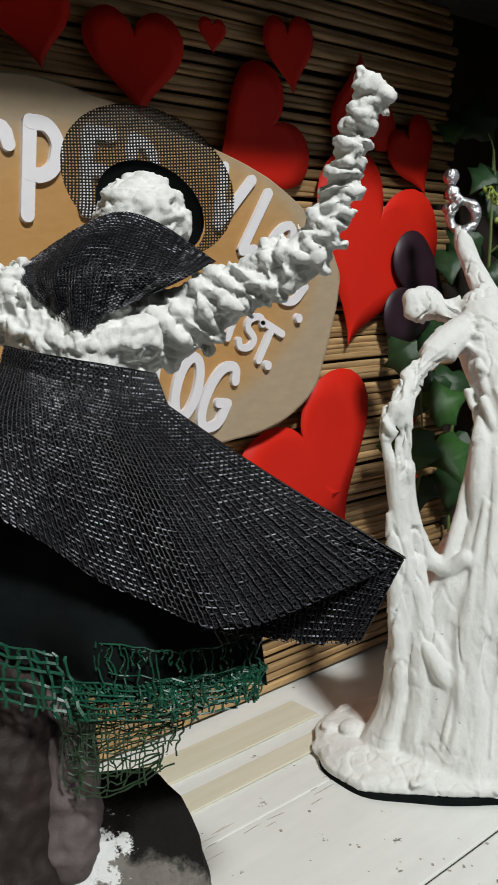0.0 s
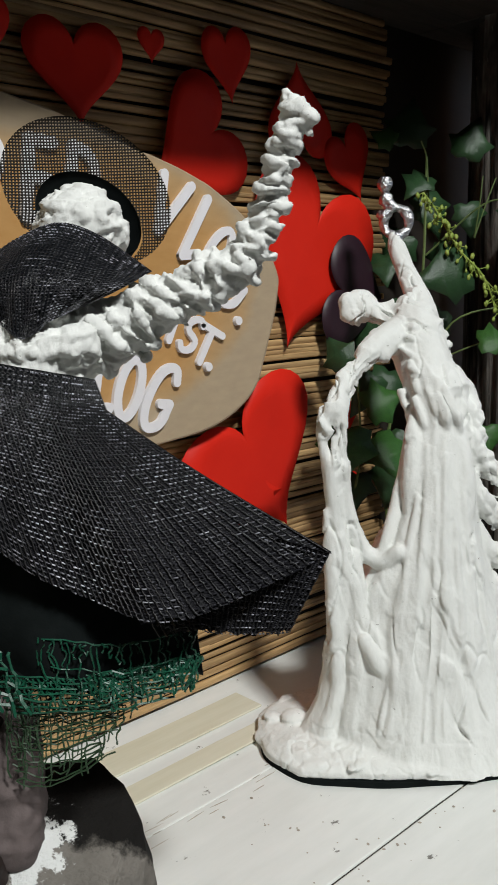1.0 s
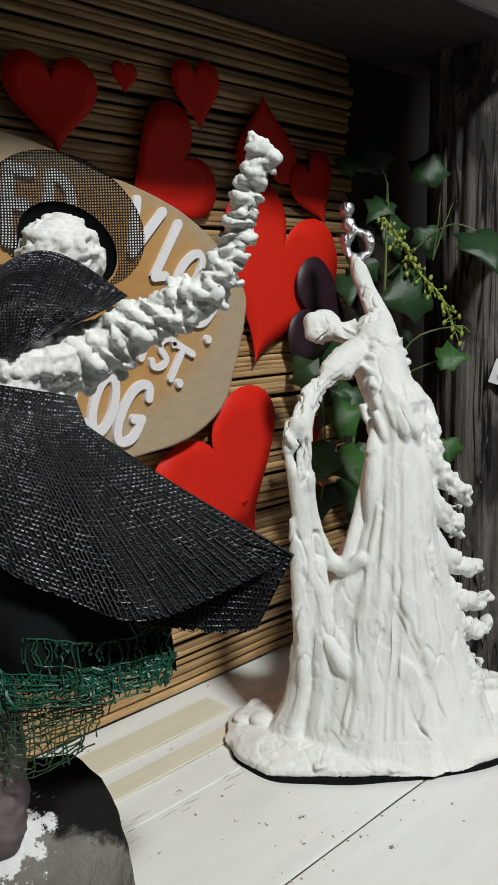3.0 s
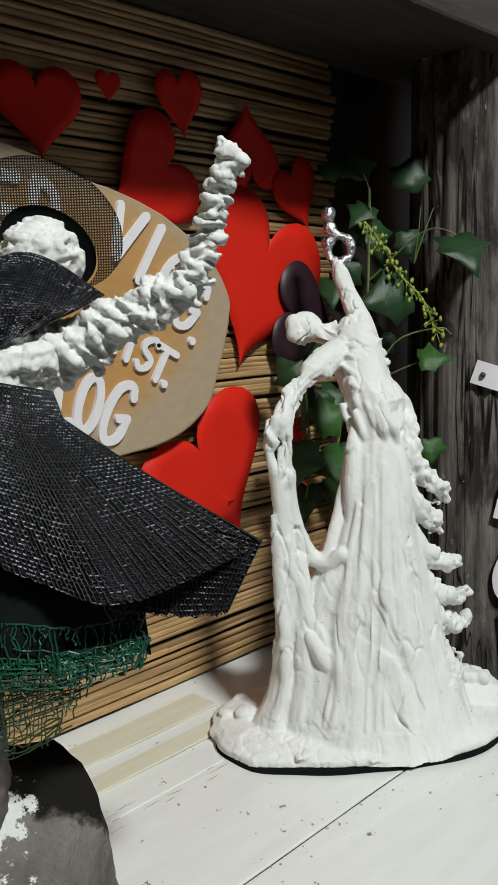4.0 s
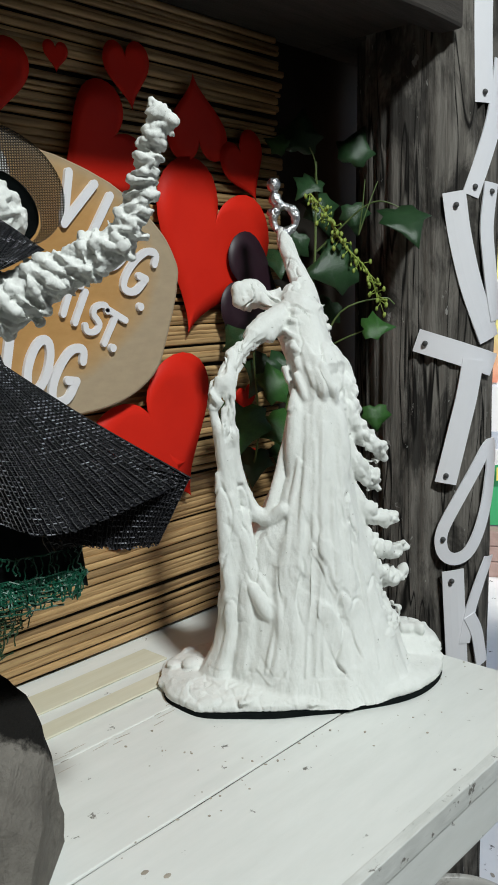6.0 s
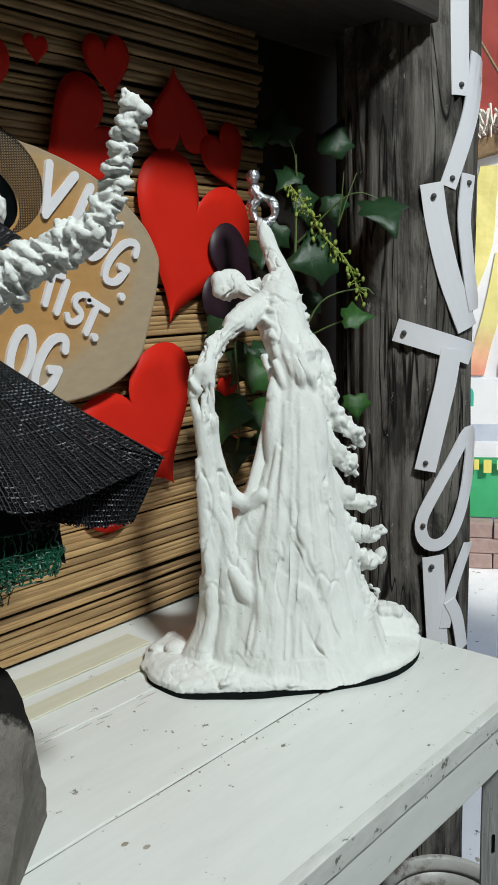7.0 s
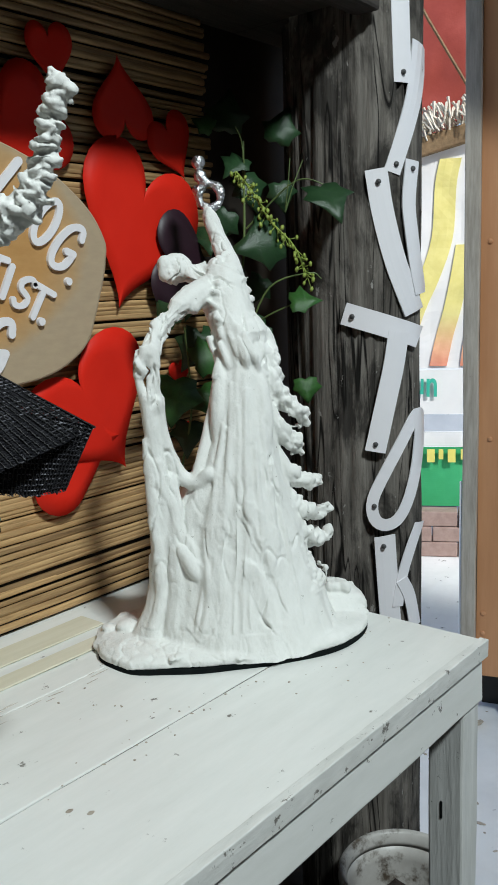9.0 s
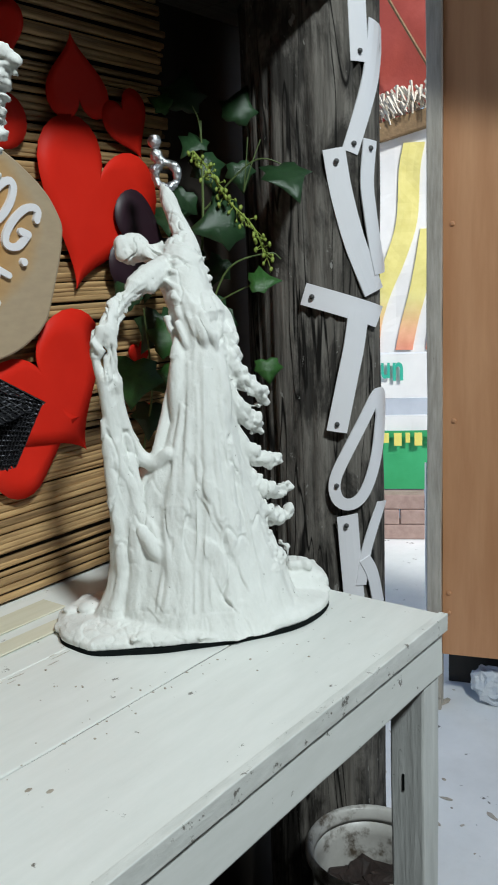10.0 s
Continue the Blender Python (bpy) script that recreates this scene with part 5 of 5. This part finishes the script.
    limb(b3, at, [(-0.040, 0.185, 0.000, 0.013), (-0.036, 0.160, -0.006, 0.0145), (-0.034, 0.135, -0.012, 0.015), (-0.036, 0.112, -0.016, 0.017)], 20, 16)
    add_into(whole, fused(b3, 0.0018, lambda c: 0.0020 * noise.noise(c * 70) + 0.0016 * noise.noise(c * 170) - 0.004 * max(0.0, noise.noise(c * 120) - 0.35)), 10)
    me = bpy.data.meshes.new("statue")
    whole.to_mesh(me)
    whole.free()
    for m in (PLASTER, HATNET, BLACKFELT, SCARF, SKIRT, BLACKNET, GREENNET, DARKNET, RUST, THREAD, CLAY):
        me.materials.append(m)
    return tagged(new("statue", me), "white bandaged statue with net hat, black mesh skirt and green netting", "statue")


DARKNET = surface("olive_net", (0.01, 0.03, 0.012), (0.03, 0.07, 0.03), 60, rough=0.5)
dark_statue()


def rock():
    at = frame_at(0.24, 0.31, radians(42))
    bm = bmesh.new()
    for u, v, w in ((-0.16, 0.0, -0.075), (0.020, 0.0, -0.052), (0.022, 0.0, 0.05), (-0.15, 0.0, 0.07), (-0.15, 0.07, -0.06), (-0.05, 0.075, -0.055), (0.012, 0.078, -0.045), (0.027, 0.055, -0.033), (0.0285, 0.062, 0.01), (0.0275, 0.090, 0.004), (0.022, 0.107, 0.010), (0.012, 0.118, 0.02), (-0.006, 0.126, 0.03), (-0.03, 0.124, 0.02), (-0.12, 0.12, 0.03), (-0.04, 0.112, -0.015), (0.012, 0.100, -0.02)):
        bm.verts.new(at((u, max(v, 0.0008), w)))
    bmesh.ops.convex_hull(bm, input=bm.verts[:])
    bmesh.ops.subdivide_edges(bm, edges=bm.edges[:], cuts=7, use_grid_fill=True)
    bmesh.ops.triangulate(bm, faces=bm.faces[:])
    for v in bm.verts:
        k = min(1.0, max(0.0, (v.co.z - TOP - 0.001) / 0.02))
        v.co += noise.noise_vector(v.co * 28) * 0.004 * k + noise.noise_vector(v.co * 90) * 0.0015 * k
    return solo("rock", bm, ROCK, "grey rock with shade painted black on its top, splashed white paint", "rock")


rock()


def crumbs():
    """Loose flakes of plaster and dirt on the tabletop in front of the plinth and along the joint."""
    rnd = random.Random(21)
    bm = bmesh.new()
    for k in range(56):
        if k < 30:
            a = rnd.uniform(math.pi * 0.95, math.pi * 1.75)
            x, y = 0.58 + 0.17 * math.cos(a) + rnd.gauss(0, 0.012), 0.37 + 0.13 * math.sin(a) + rnd.gauss(0, 0.012)
        elif k < 52:
            x, y = rnd.uniform(0.3, 0.6), 0.286 + rnd.gauss(0, 0.008)
        else:
            x, y = rnd.uniform(0.25, 0.70), rnd.uniform(0.17, 0.43)
        r = rnd.uniform(0.0003, 0.0012)
        ball(bm, (x, y, TOP + r * 0.3), (r * rnd.uniform(0.7, 1.8), r, r * 0.4), Matrix.Rotation(rnd.uniform(0, 3), 4, "Z"), sub=1)
    # fine scratches along the second joint
    for k in range(14):
        x, y = rnd.uniform(0.34, 0.50), 0.408 + rnd.gauss(0, 0.006)
        ball(bm, (x, y, TOP + 0.0002), (rnd.uniform(0.004, 0.014), 0.0004, 0.0003), Matrix.Rotation(rnd.gauss(0, 0.08), 4, "Z"), sub=1)
    # bare spots of flaked paint at the table's end
    for k in range(16):
        x, y, r = 0.705 - abs(rnd.gauss(0, 0.018)), rnd.uniform(0.27, 0.50), rnd.uniform(0.001, 0.0024)
        ball(bm, (x, y, TOP + 0.0004), (r * rnd.uniform(1.2, 3.0), r, 0.0004), Matrix.Rotation(rnd.uniform(-0.4, 0.8), 4, "Z"), sub=1)
    for x, y in ((0.306, 0.264), (0.313, 0.251)):
        ball(bm, (x, y, TOP + 0.0003), (0.0032, 0.0022, 0.0003), sub=1)
    return solo("crumbs", bm, GREYWOOD, "small grey flakes and dirt scattered on the white table", "dirt", kind="stuff")


crumbs()
b = box(0.6753, 0.6785, 0.1840, 0.1864, 0.574, 0.592, 0.0006)
part("slot", b, BLACKFELT, table, "dark split in the leg")

# ---- pail under the table ----
def turned(profile, cx, cy, n=48, ring=False):
    """A body turned round an upright axis from (radius, height) pairs."""
    bm = bmesh.new()
    rings = [[bm.verts.new((cx + r * math.cos(2 * math.pi * k / n), cy + r * math.sin(2 * math.pi * k / n), z)) for k in range(n)] for r, z in profile]
    for a, b in zip(rings, rings[1:] + (rings[:1] if ring else [])):
        for k in range(n):
            bm.faces.new((a[k], a[(k + 1) % n], b[(k + 1) % n], b[k]))
    if not ring:
        bm.faces.new(rings[0])
        bm.faces.new(rings[-1])
    bmesh.ops.recalc_face_normals(bm, faces=bm.faces[:])
    return bm


pail = thing("pail", (0.836, 0.316, 0.003), "dirty white plastic pail below the table, shade painted into its blotches", "pail")
part("body", turned(((0.060, 0.004), (0.074, 0.345), (0.0712, 0.345), (0.070, 0.325), (0.058, 0.02)), 0.836, 0.316), PAIL, pail, smooth=True)
part("rim", turned(((0.0705, 0.346), (0.078, 0.3465), (0.081, 0.353), (0.081, 0.361), (0.078, 0.366), (0.0735, 0.362), (0.0705, 0.352)), 0.836, 0.316, ring=True), PAIL, pail, "rolled white rim", True)
dirt = turned(tuple((0.0665 * k, 0.292 + 0.012 * (1 - k)) for k in (1.0, 0.85, 0.7, 0.55, 0.4, 0.25, 0.1)), 0.836, 0.316)
shake(dirt, 0.010, 60)
shake(dirt, 0.006, 160)
part("sediment", dirt, RUST, pail, "brown dirt and leaf litter")

# ---- plywood door ----
door = thing("door_1", (1.806, 0.70, 0.02), "orange-brown plywood door panel with a grey timber edge", "door", kind="structure")
DM = Matrix.Translation((1.806, 0.70, 0)) @ Matrix.Rotation(radians(-72), 4, "Z")


def placed(bm, m):
    bm.transform(m)
    return bm


part("stile", placed(board(0.0, 0.034, -0.02, 0.03, 0.0, 2.6, 2, 30, 0.002, 6, 0.003), DM), GREYWOOD, door, "grey weathered timber stile")
part("panel", placed(box(0.0345, 0.9, -0.004, 0.014, 0.142, 2.6, 0.001), DM), PLY, door)
# board added so that the gap below the panel stays dark
part("gap_backboard", placed(box(0.0345, 0.9, 0.14, 0.16, 0.0, 0.5, 0.001), DM), DARKBOARD, door, "dark board added behind the panel's foot to darken the gap")
part("cable", placed(box(-0.006, -0.001, -0.012, -0.006, 0.05, 0.62, 0.001), DM), PLATE, door, "thin white cable")
for x, z in ((0.055, 1.16), (0.06, 0.72), (0.05, 0.30), (0.05, 0.25)):
    b = bmesh.new()
    ball(b, (x, -0.005, z), (0.006, 0.004, 0.006), sub=2)
    part("nail", placed(b, DM), PLY, door)


def bag():
    bm = bmesh.new()
    ball(bm, (1.915, 0.555, 0.04), (0.05, 0.075, 0.045), sub=4)
    shake(bm, 0.02, 30)
    shake(bm, 0.008, 80)
    for v in bm.verts:
        v.co.z = max(v.co.z, 0.002)
    return solo("plastic_bag", bm, PLASTICBAG, "crumpled clear plastic bag lying at the foot of the door", "bag")


bag()


def litter():
    """Chips of wood and stone strewn over the yard by the table."""
    rnd = random.Random(33)
    bm = bmesh.new()
    for k in range(240):
        x, y = rnd.uniform(1.1, 2.6), rnd.uniform(-0.5, 1.0)
        r = rnd.uniform(0.002, 0.006) * (1.9 if k % 9 == 0 else 1.0)
        ball(bm, (x, y, r * 0.25), (r * rnd.uniform(1.0, 3.5), r, r * 0.4), Matrix.Rotation(rnd.uniform(0, 3.1), 4, "Z"), sub=1)
    shake(bm, 0.003, 120)
    return solo("litter", bm, GREYWOOD, "dark chips of wood and stone strewn over the pale ground", "litter", kind="stuff")


litter()

# ---- across the yard ----
YM = Matrix.Translation((2.98, 1.385, 0)) @ Matrix.Rotation(radians(-62), 4, "Z")   # x along the kerb, y away


def cloth(x0, x1, z0, z1, y, material, seed, amount=0.02, nx=30, nz=30, tilt=0.0, foot=0.0):
    bm = bmesh.new()
    g = {}
    for s in (0, 1):
        for i in range(nx + 1):
            for j in range(nz + 1):
                x, z = x0 + (x1 - x0) * i / nx, z0 + (z1 - z0) * j / nz
                z += x * (tilt * j / nz + foot * (1 - j / nz))
                g[s, i, j] = bm.verts.new((x, y + 0.004 * s + amount * noise.noise(Vector((x * 4, seed, z * 3))) + 0.3 * amount * noise.noise(Vector((x * 14, seed, z * 12))), z))
    for s in (0, 1):
        for i in range(nx):
            for j in range(nz):
                bm.faces.new((g[s, i, j], g[s, i + 1, j], g[s, i + 1, j + 1], g[s, i, j + 1]))
    for i in range(nx):
        for j in (0, nz):
            bm.faces.new((g[0, i, j], g[0, i + 1, j], g[1, i + 1, j], g[1, i, j]))
    for j in range(nz):
        for i in (0, nx):
            bm.faces.new((g[0, i, j], g[0, i, j + 1], g[1, i, j + 1], g[1, i, j]))
    return placed(bm, YM)


ban = thing("banner", (3.0, 1.4, 0.78), "white printed banner with curved yellow and orange stripes", "banner")
part("cloth", cloth(-0.8, 0.9, 0.74, 1.57, 0.06, WHITECLOTH, 1.0, tilt=0.24), WHITECLOTH, ban)


def stripe(pts, width):
    """A printed band lying on the banner along (x, z) points."""
    bm = bmesh.new()
    line = smooth_path(pts, 41)
    fr, bk = [], []
    for x, z in line:
        for dst, dy in ((fr, -0.006), (bk, -0.001)):
            row = []
            for s in (-0.5, -0.17, 0.17, 0.5):
                xx = x + s * width
                row.append(bm.verts.new((xx, 0.06 + dy + 0.02 * noise.noise(Vector((xx * 4, 1.0, z * 3))) + 0.006 * noise.noise(Vector((xx * 14, 1.0, z * 12))), z)))
            dst.append(row)
    n = len(line)
    for k in range(n - 1):
        for g in (fr, bk):
            for s in range(3):
                bm.faces.new((g[k][s], g[k][s + 1], g[k + 1][s + 1], g[k + 1][s]))
        for s in (0, 3):
            bm.faces.new((fr[k][s], fr[k + 1][s], bk[k + 1][s], bk[k][s]))
    for k in (0, n - 1):
        for s in range(3):
            bm.faces.new((fr[k][s], fr[k][s + 1], bk[k][s + 1], bk[k][s]))
    return placed(bm, YM)


for k in (-3, -2, -1, 0, 1, 2, 3):
    x = 0.26 * k
    part("stripe", stripe([(x + 0.066, 1.525), (x + 0.048, 1.43), (x + 0.036, 1.24), (x - 0.012, 1.09), (x - 0.065, 0.97), (x - 0.10, 0.86), (x - 0.115, 0.75)], 0.080), STRIPE, ban, "yellow stripe fading to coral")
    part("stripe", stripe([(x + 0.120, 1.21), (x + 0.100, 1.09), (x + 0.075, 0.97), (x + 0.045, 0.86), (x + 0.022, 0.75)], 0.066), STRIPE, ban, "yellow stripe fading to coral")

low = thing("banner", (3.0, 1.4, 0.53), "white cloth banner with green printed letters", "banner")
part("cloth", cloth(-0.8, 0.9, 0.562, 0.736, 0.05, WHITECLOTH, 2.0, 0.01), WHITECLOTH, low)
# the fold's shade is given as a blue-grey strip of its own
part("fold", cloth(-0.8, 0.9, 0.493, 0.559, 0.055, BLUEGREY, 3.0, 0.01), BLUEGREY, low, "fold whose shade is coloured blue-grey")
part("hem", cloth(-0.8, 0.9, 0.432, 0.490, 0.045, WHITECLOTH, 4.0, 0.01), WHITECLOTH, low)
yx = (YM.to_3x3() @ Vector((1, 0, 0)), Vector((0, 0, 1)), YM.to_3x3() @ Vector((0, -1, 0)))
for ch, x, h, w in (("u", -0.050, 0.062, 0.034), ("n", -0.002, 0.072, 0.040)):
    p = YM @ Vector((x, 0.038, 0.672 if ch == "u" else 0.668))
    part("letter", glyph_mesh(ch, p, h, w, 0.0, 0.003, 0.02, TEAL, yx), TEAL, low)
green = thing("banner", (3.0, 1.4, 0.2), "green banner with yellow marks above a brick kerb", "banner")
part("cloth", cloth(-0.8, 0.9, 0.188, 0.430, 0.05, GREENCLOTH, 5.0, 0.012), GREENCLOTH, green)
for k, (x, w) in enumerate(((-0.02, 0.03), (0.025, 0.018), (0.06, 0.03), (0.11, 0.034), (0.15, 0.02), (-0.07, 0.03), (0.2, 0.03))):
    part("bar", placed(box(x, x + w, 0.026, 0.03, 0.372 + 0.012 * (k % 2), 0.424, 0.001), YM), YELLOWCLOTH, green, "yellow mark")

kerb = tagged(new("kerb"), "low brown brick kerb", "kerb", kind="structure")
brick_mesh = mesh_of("brick", box(-0.098, 0.098, -0.05, 0.05, -0.0295, 0.0295, 0.004), BRICK)
for row in range(3):
    for k in range(-4, 5):
        ob = new("brick", brick_mesh)
        ob.parent = kerb
        ob.matrix_basis = YM @ Matrix.Translation((0.2 * k + 0.1 * (row % 2), 0.02 + 0.004 * ((k * 7 + row) % 3), 0.031 + 0.061 * row))

TILT = Matrix.Translation((0, 0, 1.58)) @ Matrix.Rotation(radians(-14), 4, "Y") @ Matrix.Translation((0, 0, -1.58))
timber = solo("timber_rail", placed(board(-0.9, 1.0, 0.02, 0.10, 1.545, 1.61, 0, 20, 0.006, 8, 0.006), YM @ TILT), TIMBER, "rough brown timber rail above the banner", "rail")


def thatch():
    bm = bmesh.new()
    rnd = random.Random(9)
    for k in range(900):
        x, z = rnd.uniform(-0.9, 1.0), rnd.uniform(1.65, 1.72)
        p = Vector((x, rnd.uniform(0.0, 0.12), z + 0.0))
        q = p + Vector((rnd.uniform(-0.03, 0.03), rnd.uniform(-0.03, 0.0), -rnd.uniform(0.03, 0.08)))
        tube(bm, [p, q], [0.006, 0.003], 4)
    return tagged(solo("thatch_fringe", placed(bm, YM @ TILT), THATCH, "pale ragged thatch fringe along a timber rail", "thatch"), kind="stuff")


thatch()
tarp = solo("tarp", cloth(-0.9, 1.0, 1.60, 2.9, 0.16, TARP, 6.0, 0.05, 40, 40, foot=0.65), TARP, "red plastic tarp hung behind the banner", "tarp", smooth=True)
rope = solo("rope", placed(tube(bmesh.new(), [(-0.2, 0.06, 2.36), (-0.02, 0.055, 2.02), (0.3, 0.06, 1.43 + 0.05)], [0.006, 0.006, 0.006], 6), YM), TIMBER, "dark rope across the red tarp", "rope")

# ---- split bamboo sticks of the wall ----
def stick_mesh(seed):
    rnd = random.Random(seed)
    bm = bmesh.new()
    rings = []
    for i in range(13):
        x = -0.75 + 1.535 * i / 12
        dz, dy = rnd.uniform(-0.0007, 0.0007), rnd.uniform(-0.0006, 0.0006)
        rings.append([bm.verts.new((x, dy + 0.0026 * math.copysign(abs(math.cos(a)) ** 0.6, math.cos(a)), dz + 0.0030 * math.copysign(abs(math.sin(a)) ** 0.6, math.sin(a)))) for a in [2 * math.pi * (k + 0.5) / 8 for k in range(8)]])
    for a, b in zip(rings, rings[1:]):
        for k in range(8):
            bm.faces.new((a[k], a[(k + 1) % 8], b[(k + 1) % 8], b[k]))
    bm.faces.new(rings[0])
    bm.faces.new(rings[-1])
    return mesh_of("stick", bm, BAMBOO, True)


sticks = [stick_mesh(s) for s in range(9)]
rnd = random.Random(2)
z = TOP + 0.005
while z < 1.378:
    k = rnd.uniform(0.7, 1.25)
    ob = new("stick", rnd.choice(sticks))
    ob.parent = wall
    ob.matrix_basis = Matrix.Translation((rnd.uniform(-0.01, 0.01), WALL + 0.002 + rnd.uniform(-0.0012, 0.0012), z + 0.0029 * k)) @ Matrix.Rotation(radians(rnd.gauss(0, 0.14)), 4, "Y") @ Matrix.Diagonal((1, 1, k, 1))
    z += 0.0053 * k + max(0.0, rnd.gauss(0.0000, 0.0007))
